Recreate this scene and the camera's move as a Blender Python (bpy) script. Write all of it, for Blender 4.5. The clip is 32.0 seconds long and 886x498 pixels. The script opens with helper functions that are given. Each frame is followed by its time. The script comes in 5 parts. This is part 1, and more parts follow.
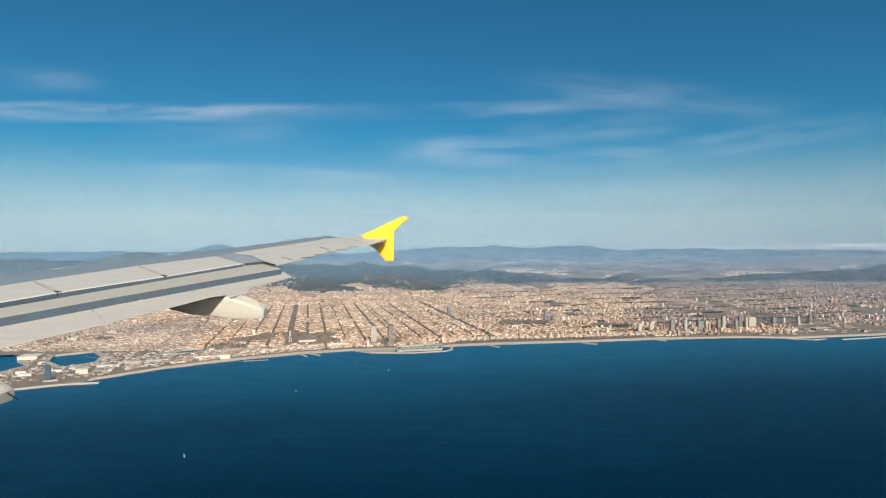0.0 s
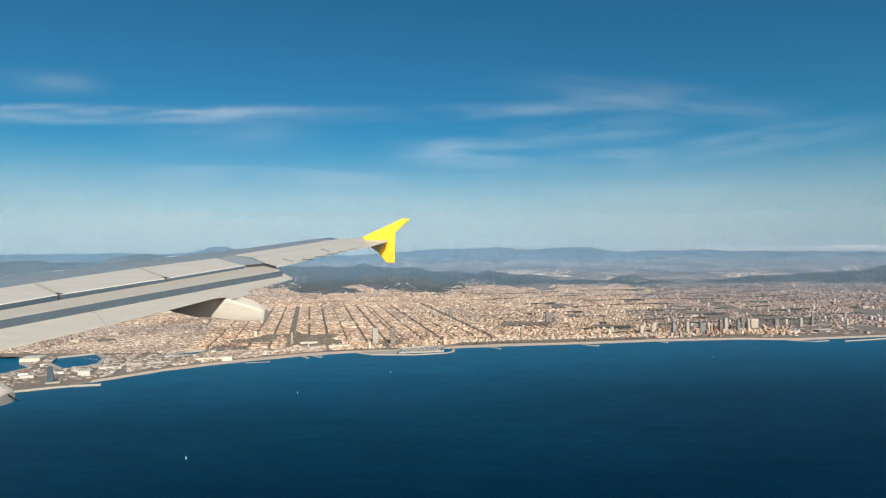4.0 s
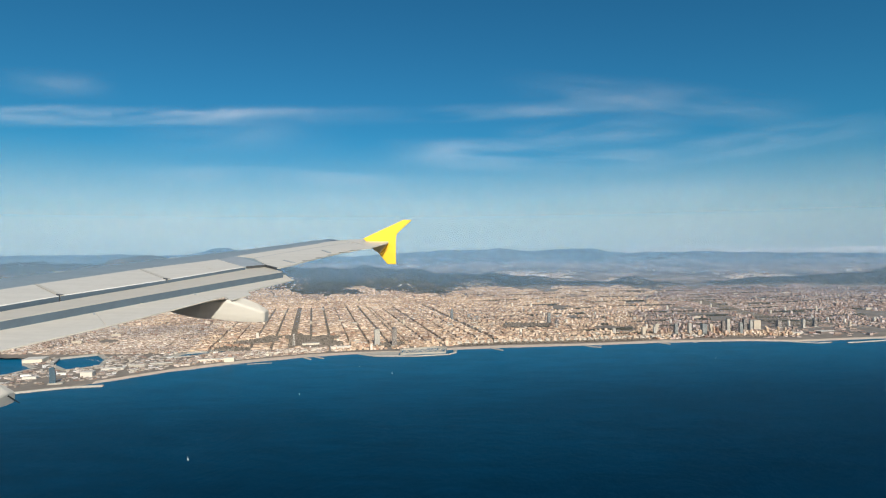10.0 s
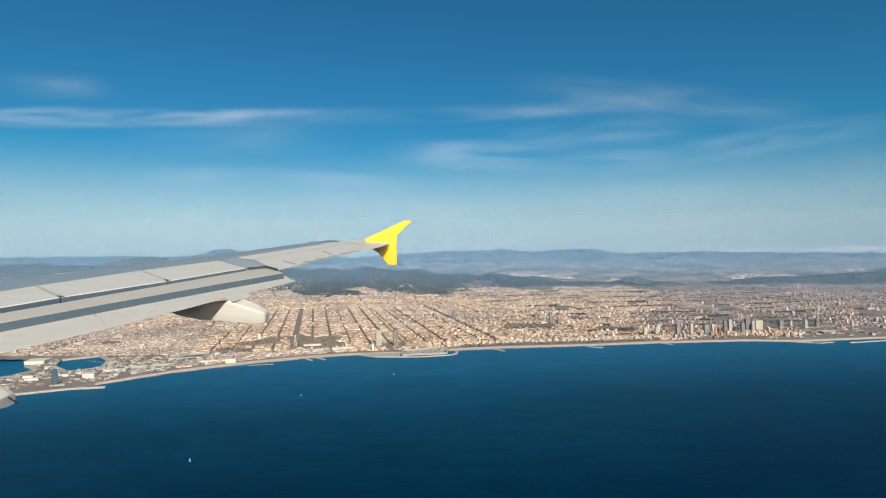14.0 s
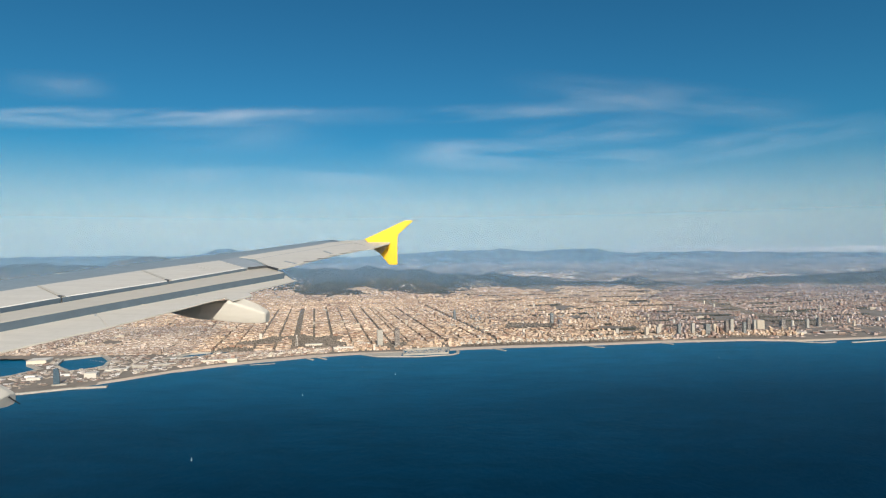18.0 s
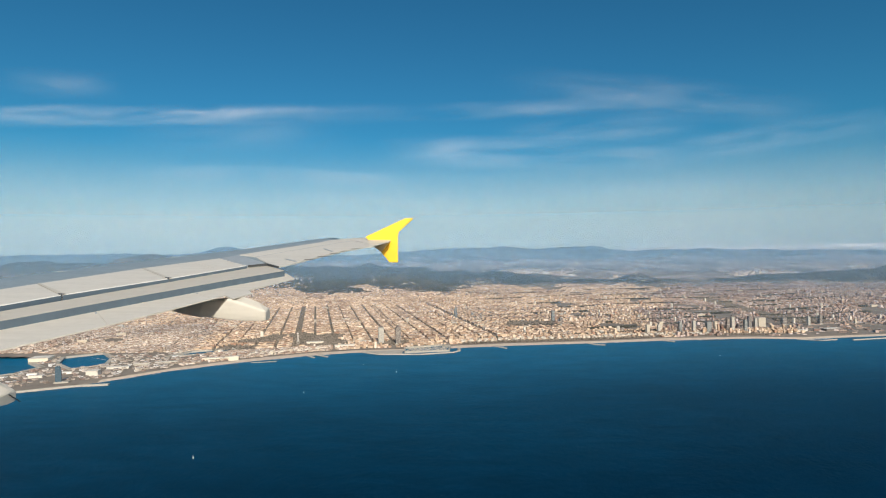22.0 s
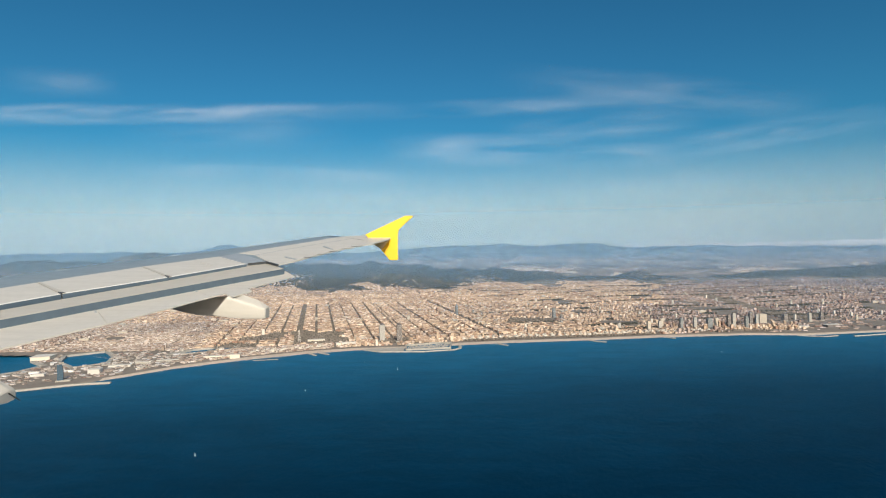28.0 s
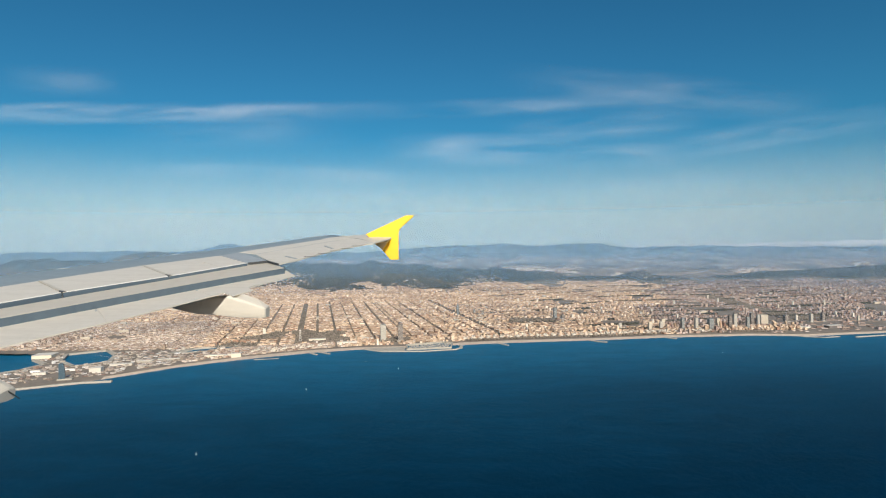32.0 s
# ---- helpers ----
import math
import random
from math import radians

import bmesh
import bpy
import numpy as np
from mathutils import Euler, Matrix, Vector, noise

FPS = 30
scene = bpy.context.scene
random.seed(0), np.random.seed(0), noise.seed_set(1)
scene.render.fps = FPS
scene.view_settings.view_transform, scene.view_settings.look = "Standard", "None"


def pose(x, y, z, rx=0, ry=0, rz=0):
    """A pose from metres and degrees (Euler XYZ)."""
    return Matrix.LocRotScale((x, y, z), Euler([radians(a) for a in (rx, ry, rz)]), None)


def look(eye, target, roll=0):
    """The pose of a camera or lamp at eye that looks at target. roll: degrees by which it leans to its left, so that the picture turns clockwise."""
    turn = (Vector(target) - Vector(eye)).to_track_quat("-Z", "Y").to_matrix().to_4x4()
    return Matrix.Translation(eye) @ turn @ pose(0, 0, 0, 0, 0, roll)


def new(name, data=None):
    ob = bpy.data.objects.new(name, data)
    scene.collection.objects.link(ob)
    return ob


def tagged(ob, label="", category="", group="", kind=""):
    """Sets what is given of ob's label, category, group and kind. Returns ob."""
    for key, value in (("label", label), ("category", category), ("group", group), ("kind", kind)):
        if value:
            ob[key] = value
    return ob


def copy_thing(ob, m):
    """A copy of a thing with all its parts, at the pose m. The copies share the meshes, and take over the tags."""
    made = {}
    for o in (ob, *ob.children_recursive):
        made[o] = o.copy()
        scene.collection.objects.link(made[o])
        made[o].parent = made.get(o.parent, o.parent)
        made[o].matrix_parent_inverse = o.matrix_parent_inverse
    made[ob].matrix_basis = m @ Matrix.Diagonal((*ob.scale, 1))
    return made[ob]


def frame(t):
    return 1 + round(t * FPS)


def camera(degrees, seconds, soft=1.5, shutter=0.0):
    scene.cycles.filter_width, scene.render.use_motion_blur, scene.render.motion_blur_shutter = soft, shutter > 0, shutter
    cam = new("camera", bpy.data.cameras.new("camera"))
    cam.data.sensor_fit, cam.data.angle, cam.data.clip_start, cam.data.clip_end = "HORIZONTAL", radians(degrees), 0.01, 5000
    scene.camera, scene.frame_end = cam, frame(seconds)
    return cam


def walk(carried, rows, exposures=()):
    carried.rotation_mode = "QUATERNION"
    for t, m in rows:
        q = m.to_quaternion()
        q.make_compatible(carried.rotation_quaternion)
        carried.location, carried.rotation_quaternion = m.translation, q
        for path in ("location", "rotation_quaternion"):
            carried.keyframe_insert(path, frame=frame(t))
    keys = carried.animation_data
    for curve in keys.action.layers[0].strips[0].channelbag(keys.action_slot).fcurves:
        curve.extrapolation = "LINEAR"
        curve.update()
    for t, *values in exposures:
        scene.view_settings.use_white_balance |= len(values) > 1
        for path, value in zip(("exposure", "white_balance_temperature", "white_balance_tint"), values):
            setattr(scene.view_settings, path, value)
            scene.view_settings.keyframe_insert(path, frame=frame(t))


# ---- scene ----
# The view from a cabin window of an airliner: a right wing close by, a coast city below.
# The camera stays at the window, beside the wing, and slowly shifts and turns.
# Far things are laid out at a tenth of their size, so that the far ranges lie inside the lens's reach.
EYE = 77.0
UP = 0.5
cam = camera(74.4, 32.0, soft=1.15)
# seconds, sideways sway, yaw, pitch, roll
ROWS = [
    (0, -0.0600, -0.475, -0.175, 0.463),
    (0.5, -0.0581, -0.482, 0.002, 0.490),
    (1, -0.0562, -0.442, -0.038, 0.490),
    (1.5, -0.0544, -0.387, -0.128, 0.513),
    (2, -0.0525, -0.321, 0.043, 0.529),
    (2.5, -0.0506, -0.240, 0.034, 0.511),
    (3, -0.0488, -0.230, 0.227, 0.488),
    (3.5, -0.0469, -0.295, 0.050, 0.486),
    (5.5, -0.0394, -0.322, -0.047, 0.548),
    (6, -0.0375, -0.323, 0.119, 0.524),
    (6.5, -0.0356, -0.298, -0.044, 0.529),
    (7, -0.0338, -0.279, 0.077, 0.546),
    (7.5, -0.0319, -0.248, 0.108, 0.534),
    (8, -0.0300, -0.206, -0.029, 0.527),
    (8.5, -0.0281, -0.183, -0.012, 0.529),
    (9, -0.0262, -0.168, 0.055, 0.511),
    (9.5, -0.0244, -0.157, 0.112, 0.507),
    (10, -0.0225, -0.137, 0.121, 0.515),
    (10.5, -0.0206, -0.092, 0.112, 0.518),
    (11, -0.0187, -0.041, 0.347, 0.525),
    (11.5, -0.0169, -0.012, 0.296, 0.553),
    (12, -0.0150, -0.007, 0.199, 0.581),
    (12.5, -0.0131, -0.012, 0.226, 0.587),
    (13, -0.0112, -0.021, 0.273, 0.599),
    (13.5, -0.0094, -0.021, 0.245, 0.623),
    (15.5, -0.0019, 0.062, 0.107, 0.623),
    (16, 0.0000, 0.070, 0.190, 0.619),
    (16.5, 0.0019, 0.083, 0.106, 0.606),
    (17, 0.0037, 0.097, 0.190, 0.608),
    (17.5, 0.0056, 0.106, 0.104, 0.625),
    (18, 0.0075, 0.125, 0.171, 0.652),
    (18.5, 0.0094, 0.118, 0.204, 0.666),
    (19, 0.0112, 0.078, 0.067, 0.638),
    (19.5, 0.0131, 0.078, -0.156, 0.637),
    (20, 0.0150, 0.103, -0.050, 0.669),
    (20.5, 0.0169, 0.134, -0.069, 0.659),
    (21, 0.0187, 0.164, -0.068, 0.642),
    (21.5, 0.0206, 0.192, -0.190, 0.662),
    (22, 0.0225, 0.224, -0.051, 0.690),
    (22.5, 0.0244, 0.242, 0.010, 0.710),
    (23, 0.0262, 0.269, 0.187, 0.718),
    (23.5, 0.0281, 0.280, 0.194, 0.730),
    (24, 0.0300, 0.271, 0.021, 0.743),
    (24.5, 0.0319, 0.281, -0.004, 0.755),
    (25, 0.0338, 0.301, -0.140, 0.780),
    (25.5, 0.0356, 0.331, -0.136, 0.791),
    (27.5, 0.0431, 0.285, -0.325, 0.821),
    (28, 0.0450, 0.306, -0.301, 0.878),
    (28.5, 0.0469, 0.326, -0.371, 0.868),
    (29, 0.0488, 0.349, -0.306, 0.790),
    (29.5, 0.0506, 0.373, -0.403, 0.752),
    (30, 0.0525, 0.406, -0.378, 0.773),
    (30.5, 0.0544, 0.437, -0.327, 0.781),
    (31, 0.0562, 0.452, -0.257, 0.768),
    (31.5, 0.0581, 0.457, -0.245, 0.753),
    (32, 0.0600, 0.429, -0.330, 0.728),
]
walk(cam, [(t, pose(x, 0, EYE, 90 + UP + pitch, roll, yaw)) for t, x, yaw, pitch, roll in ROWS],
     exposures=[(0, 0.2, 6510, 8), (6.3, 0.2, 6530, 8), (7.8, 0.2, 6300, 7), (13, 0.2, 6300, 7), (18, 0.2, 6410, 8), (23, 0.2, 6490, 8), (32, 0.2, 6490, 8)])

# ---- light ----
SUN_EL, SUN_AZ = 33.0, 164.0
world = bpy.data.worlds.new("sky")
scene.world = world
world.use_nodes = True
wn = world.node_tree.nodes
sky = wn.new("ShaderNodeTexSky")
sky.sky_type = "NISHITA"
sky.sun_disc = False
sky.sun_elevation, sky.sun_rotation = radians(SUN_EL), radians(SUN_AZ)
sky.air_density, sky.dust_density, sky.ozone_density = 1.0, 0.5, 1.6
sky.altitude = 700
wn["Background"].inputs[1].default_value = 0.058
tone = wn.new("ShaderNodeMix")
tone.data_type, tone.blend_type = "RGBA", "MULTIPLY"
tone.inputs[0].default_value = 1.0
world.node_tree.links.new(sky.outputs[0], tone.inputs[6])
# the air is milky on the sun's side of the sky and clear away from it
way = wn.new("ShaderNodeTexCoord")
dot = wn.new("ShaderNodeVectorMath")
dot.operation = "DOT_PRODUCT"
dot.inputs[1].default_value = (math.sin(radians(SUN_AZ)) * math.cos(radians(SUN_EL)), math.cos(radians(SUN_AZ)) * math.cos(radians(SUN_EL)), math.sin(radians(SUN_EL)))
milk = wn.new("ShaderNodeValToRGB")
milk.color_ramp.interpolation = "EASE"
milk.color_ramp.elements[0].position, milk.color_ramp.elements[0].color = 0.12, (0.235, 0.88, 1.11, 1)
milk.color_ramp.elements[1].position, milk.color_ramp.elements[1].color = 0.85, (4.6, 3.45, 2.65, 1)
world.node_tree.links.new(way.outputs["Generated"], dot.inputs[0])
world.node_tree.links.new(dot.outputs["Value"], milk.inputs[0])
world.node_tree.links.new(milk.outputs[0], tone.inputs[7])
world.node_tree.links.new(tone.outputs[2], wn["Background"].inputs[0])
sun = new("sun", bpy.data.lights.new("sun", "SUN"))
sun.data.energy, sun.data.angle, sun.data.color = 4.0, radians(0.53), (1.0, 0.90, 0.74)
sd = Vector((math.sin(radians(SUN_AZ)) * math.cos(radians(SUN_EL)), math.cos(radians(SUN_AZ)) * math.cos(radians(SUN_EL)), math.sin(radians(SUN_EL))))
sun.matrix_world = look(sd * 300 + Vector((0, 0, EYE)), (0, 0, EYE))


# ---- materials ----
class Nodes:
    """A small wrapper to write node materials in few lines."""

    def __init__(self, name, rough=0.6, metal=0.0, spec=0.5):
        self.mat = bpy.data.materials.new(name)
        self.mat.use_nodes = True
        self.tree = self.mat.node_tree
        self.bsdf = self.tree.nodes["Principled BSDF"]
        self.set("Roughness", rough)
        self.set("Metallic", metal)
        self.set("Specular IOR Level", spec)

    def set(self, socket, value):
        s = self.bsdf.inputs[socket]
        if isinstance(value, (float, int)):
            s.default_value = value
        elif isinstance(value, tuple):
            s.default_value = (*value, 1)
        else:
            self.tree.links.new(value, s)

    def put(self, node, socket, value):
        s = node.inputs[socket]
        if isinstance(value, bpy.types.NodeSocket):
            self.tree.links.new(value, s)
        else:
            s.default_value = value

    def coord(self, which="Object", scale=(1, 1, 1), turn=0.0):
        c = self.tree.nodes.new("ShaderNodeTexCoord")
        m = self.tree.nodes.new("ShaderNodeMapping")
        m.inputs["Scale"].default_value = scale
        m.inputs["Rotation"].default_value = (0, 0, turn)
        self.tree.links.new(c.outputs[which], m.inputs[0])
        return m.outputs[0]

    def noise(self, vec, scale, detail=4.0, rough=0.55, warp=0.0):
        n = self.tree.nodes.new("ShaderNodeTexNoise")
        self.tree.links.new(vec, n.inputs["Vector"])
        for k, v in (("Scale", scale), ("Detail", detail), ("Roughness", rough), ("Distortion", warp)):
            n.inputs[k].default_value = v
        return n.outputs["Fac"]

    def ramp(self, fac, stops, constant=False):
        r = self.tree.nodes.new("ShaderNodeValToRGB")
        e = r.color_ramp.elements
        if constant:
            r.color_ramp.interpolation = "CONSTANT"
        while len(e) < len(stops):
            e.new(0.5)
        for el, (p, c) in zip(e, stops):
            el.position = p
            el.color = (*c, 1) if isinstance(c, tuple) else (c, c, c, 1)
        self.tree.links.new(fac, r.inputs[0])
        return r.outputs[0]

    def mix(self, fac, a, b, mode="MIX"):
        n = self.tree.nodes.new("ShaderNodeMix")
        n.data_type, n.blend_type = "RGBA", mode
        for i, v in ((0, fac), (6, a), (7, b)):
            if isinstance(v, bpy.types.NodeSocket):
                self.tree.links.new(v, n.inputs[i])
            elif isinstance(v, tuple):
                n.inputs[i].default_value = (*v, 1)
            else:
                n.inputs[i].default_value = v
        return n.outputs[2]

    def math(self, op, a, b=0.0, c=0.0):
        n = self.tree.nodes.new("ShaderNodeMath")
        n.operation = op
        for i, v in enumerate((a, b, c)):
            self.put(n, i, v)
        return n.outputs[0]

    def split(self, vec):
        n = self.tree.nodes.new("ShaderNodeSeparateXYZ")
        self.tree.links.new(vec, n.inputs[0])
        return n.outputs

    def geometry(self, which):
        return self.tree.nodes.new("ShaderNodeNewGeometry").outputs[which]

    def bump(self, height, strength, distance):
        b = self.tree.nodes.new("ShaderNodeBump")
        b.inputs["Strength"].default_value, b.inputs["Distance"].default_value = strength, distance
        self.tree.links.new(height, b.inputs["Height"])
        self.set("Normal", b.outputs[0])


def painted(name, colour, dirt, rough=0.45, streak=True, metal=0.0, amount=0.5):
    """Aircraft paint or stone, with grain and streaks that run with the air flow."""
    n = Nodes(name, rough, metal)
    v = n.coord("Object", (0.6, 5.0, 5.0) if streak else (1, 1, 1))
    a = n.noise(v, 1.6, 5)
    b = n.noise(n.coord(), 9.0, 6, 0.65)
    f = n.math("MULTIPLY", n.ramp(a, [(0.35, 0.0), (0.75, 1.0)]), amount)
    c = n.mix(f, colour, dirt)
    c = n.mix(n.math("MULTIPLY", n.ramp(b, [(0.5, 0.0), (0.8, 1.0)]), amount * 0.6), c, dirt)
    n.set("Base Color", c)
    n.set("Roughness", n.math("ADD", n.math("MULTIPLY", b, 0.2), rough - 0.1))
    n.bump(b, 0.12, 0.004)
    return n.mat


def spotted(name, stops, scale, rough=0.85, bump=0.0, per_piece=0.0):
    n = Nodes(name, rough)
    f = n.noise(n.coord(), scale, 6, 0.65)
    c = n.ramp(f, stops)
    if per_piece:
        r = n.geometry("Random Per Island")
        c = n.mix(1.0, c, n.ramp(r, [(0.0, 1 - per_piece), (1.0, 1.0)]), "MULTIPLY")
    n.set("Base Color", c)
    if bump:
        n.bump(f, 0.6, bump)
    return n.mat


WHITE = painted("wing paint pale", (0.60, 0.565, 0.50), (0.42, 0.395, 0.345), amount=0.38)
# brighter white that paints a highlight on the spoilers' rear edges
EDGE_GLINT = painted("painted edge highlight", (0.80, 0.78, 0.74), (0.62, 0.60, 0.56), 0.4)
BEIGE = painted("wing paint beige", (0.50, 0.465, 0.40), (0.40, 0.37, 0.32), amount=0.32)
POD = painted("fairing paint", (0.55, 0.52, 0.46), (0.42, 0.39, 0.34), 0.6)
OCHRE = painted("ochre paint", (0.78, 0.60, 0.32), (0.66, 0.50, 0.26), 0.5)
COVER = painted("cover panel", (0.33, 0.36, 0.38), (0.26, 0.28, 0.30), 0.45)
GREY = painted("wing paint grey", (0.235, 0.28, 0.305), (0.18, 0.215, 0.23), 0.4)
# blue-grey set dark, standing in for shade in the flap and spoiler gaps
SHADE_STEEL = painted("shade-dark metal", (0.105, 0.145, 0.185), (0.075, 0.10, 0.13), 0.4, True, 0.2)
BLACK = painted("wick black", (0.004, 0.004, 0.005), (0.008, 0.008, 0.008), 0.8, False)
DARK = painted("shroud dark", (0.05, 0.055, 0.06), (0.03, 0.03, 0.03), 0.6)
YELLOW = painted("yellow paint", (0.93, 0.565, 0.012), (0.86, 0.48, 0.01), 0.35, True, 0.0, 0.25)


def city_material(name, walls, roofs, tint=0.0):
    """Plaster walls with rows of dark openings and roofs of tile or gravel, one tint for each building."""
    n = Nodes(name, 0.85, spec=0.2)
    r = n.geometry("Random Per Island")
    up = n.split(n.geometry("Normal"))[2]
    place = n.geometry("Position")
    w = n.ramp(r, walls, True)
    f = n.ramp(n.math("FRACT", n.math("MULTIPLY", r, 7.31)), roofs, True)
    height = n.split(place)[2]
    floors = n.math("GREATER_THAN", n.math("SINE", n.math("MULTIPLY", height, 19.0)), 0.25)
    gaps = n.math("GREATER_THAN", n.noise(place, 2.2, 1), 0.47)
    holes = n.math("MULTIPLY", n.math("MULTIPLY", floors, gaps), 0.36)
    w = n.mix(holes, w, (0.06, 0.06, 0.065))
    clutter = n.noise(place, 1.1, 3, 0.7)
    f = n.mix(n.ramp(clutter, [(0.45, 0.0), (0.62, 0.40)]), f, (0.18, 0.155, 0.135))
    c = n.mix(n.math("GREATER_THAN", up, 0.5), w, f)
    quarter = n.noise(place, 0.016, 4, 0.6)
    c = n.mix(1.0, c, n.ramp(quarter, [(0.36, (0.70, 0.69, 0.71)), (0.54, (1.0, 1.0, 1.0))]), "MULTIPLY")
    n.set("Base Color", c)
    return n.mat


WALLS = [(0.0, (0.55, 0.41, 0.32)), (0.18, (0.65, 0.52, 0.41)), (0.36, (0.40, 0.30, 0.23)), (0.5, (0.75, 0.60, 0.50)), (0.68, (0.55, 0.43, 0.33)), (0.82, (0.39, 0.25, 0.19)), (0.9, (0.86, 0.75, 0.67))]
ROOFS = [(0.0, (0.47, 0.34, 0.27)), (0.25, (0.58, 0.45, 0.35)), (0.45, (0.36, 0.24, 0.17)), (0.62, (0.63, 0.51, 0.41)), (0.8, (0.29, 0.24, 0.22)), (0.9, (0.80, 0.70, 0.62))]
CITY = city_material("city plaster", [(p, (r * 1.03, g * 1.0, b * 0.93)) for p, (r, g, b) in WALLS], [(p, (r * 1.04, g * 1.0, b * 0.92)) for p, (r, g, b) in ROOFS])
WORKS = city_material("worn plaster and sheet roofs", [(p, (r * 0.72, g * 0.70, b * 0.75)) for p, (r, g, b) in WALLS], [(p, (r * 0.66, g * 0.70, b * 0.74)) for p, (r, g, b) in ROOFS])
OLD = city_material("old town plaster", [(p, (r * 0.93, g * 0.97, b * 1.0)) for p, (r, g, b) in WALLS], [(p, (r * 0.93, g * 0.98, b * 1.02)) for p, (r, g, b) in ROOFS])
SUBURB = city_material("suburb plaster and tile", [(p, (r * 0.72, g * 0.62, b * 0.58)) for p, (r, g, b) in WALLS], [(p, (r * 0.70, g * 0.60, b * 0.55)) for p, (r, g, b) in ROOFS])
DOCKS = city_material("dock sheds", [(p, (r * 0.85, g * 0.95, b * 1.05)) for p, (r, g, b) in WALLS], [(p, (r * 0.72, g * 0.85, b * 0.98)) for p, (r, g, b) in ROOFS])
SAND = spotted("beach sand", [(0.3, (0.36, 0.30, 0.245)), (0.7, (0.47, 0.395, 0.33))], 0.25)
FOAM = spotted("sea foam", [(0.3, (0.45, 0.55, 0.6)), (0.7, (0.75, 0.8, 0.82))], 2.0)
ROCK = spotted("breakwater rock", [(0.3, (0.26, 0.24, 0.21)), (0.7, (0.50, 0.46, 0.40))], 1.2, per_piece=0.5)
CONCRETE = spotted("quay concrete", [(0.3, (0.30, 0.28, 0.24)), (0.7, (0.43, 0.40, 0.35))], 0.6)
LEAF = spotted("tree crowns", [(0.3, (0.17, 0.145, 0.12)), (0.7, (0.31, 0.265, 0.22))], 0.5, per_piece=0.55)
PINE = spotted("pine woods", [(0.3, (0.040, 0.044, 0.036)), (0.7, (0.095, 0.090, 0.068))], 0.06, per_piece=0.5)
GLASS_BLUE = painted("tower glass", (0.15, 0.17, 0.18), (0.22, 0.23, 0.23), 0.35, False)
SAIL_GLASS = painted("blue mirror glass", (0.055, 0.095, 0.13), (0.08, 0.12, 0.15), 0.25, False)
CREAM = painted("cream cladding", (0.70, 0.62, 0.50), (0.6, 0.52, 0.42), 0.6, False)
PALE = painted("pale cladding", (0.62, 0.58, 0.52), (0.5, 0.46, 0.41), 0.6, False)
STONE = painted("grey tower cladding", (0.36, 0.345, 0.315), (0.28, 0.27, 0.25), 0.6, False)
OAT = painted("oat render", (0.47, 0.41, 0.33), (0.38, 0.33, 0.27), 0.6, False)
BROWN = painted("dark cladding", (0.16, 0.14, 0.13), (0.1, 0.09, 0.09), 0.5, False)
GEL = painted("dull hull paint", (0.42, 0.375, 0.32), (0.24, 0.215, 0.19), 0.4, False)
HULL = painted("white hull", (0.8, 0.8, 0.78), (0.6, 0.6, 0.58), 0.3, False)


def water_material():
    n = Nodes("sea water", 0.35, spec=0.016)
    place = n.geometry("Position")
    big = n.noise(n.coord("Object", (0.6, 1.0, 1.0)), 0.006, 5, 0.6)
    c = n.ramp(big, [(0.3, (0.0002, 0.0150, 0.037)), (0.7, (0.0003, 0.0215, 0.053))])
    xyz = n.split(place)
    shore = n.math("SUBTRACT", xyz[1], n.math("MULTIPLY", xyz[0], 0.2217))
    near = n.math("ADD", shore, n.math("MULTIPLY", n.math("SUBTRACT", big, 0.5), 90.0))
    shallow = n.ramp(n.math("DIVIDE", n.math("SUBTRACT", near, 170.0), 300.0), [(0.0, 0.0), (0.4, 0.26), (0.75, 0.82), (1.0, 1.0)])
    c = n.mix(n.math("MULTIPLY", shallow, 0.75), c, (0.009, 0.135, 0.262))
    chop = n.noise(n.coord("Object", (0.3, 1.0, 1.0), 0.2), 0.11, 7, 0.72)
    c = n.mix(1.0, c, n.ramp(chop, [(0.34, 0.80), (0.66, 1.16)]), "MULTIPLY")
    n.set("Base Color", c)
    waves = n.noise(n.coord("Object", (1.0, 0.45, 1.0), 0.5), 0.55, 7, 0.7)
    n.bump(waves, 0.5, 0.6)
    n.set("IOR", 1.33)
    return n.mat


WATER = water_material()


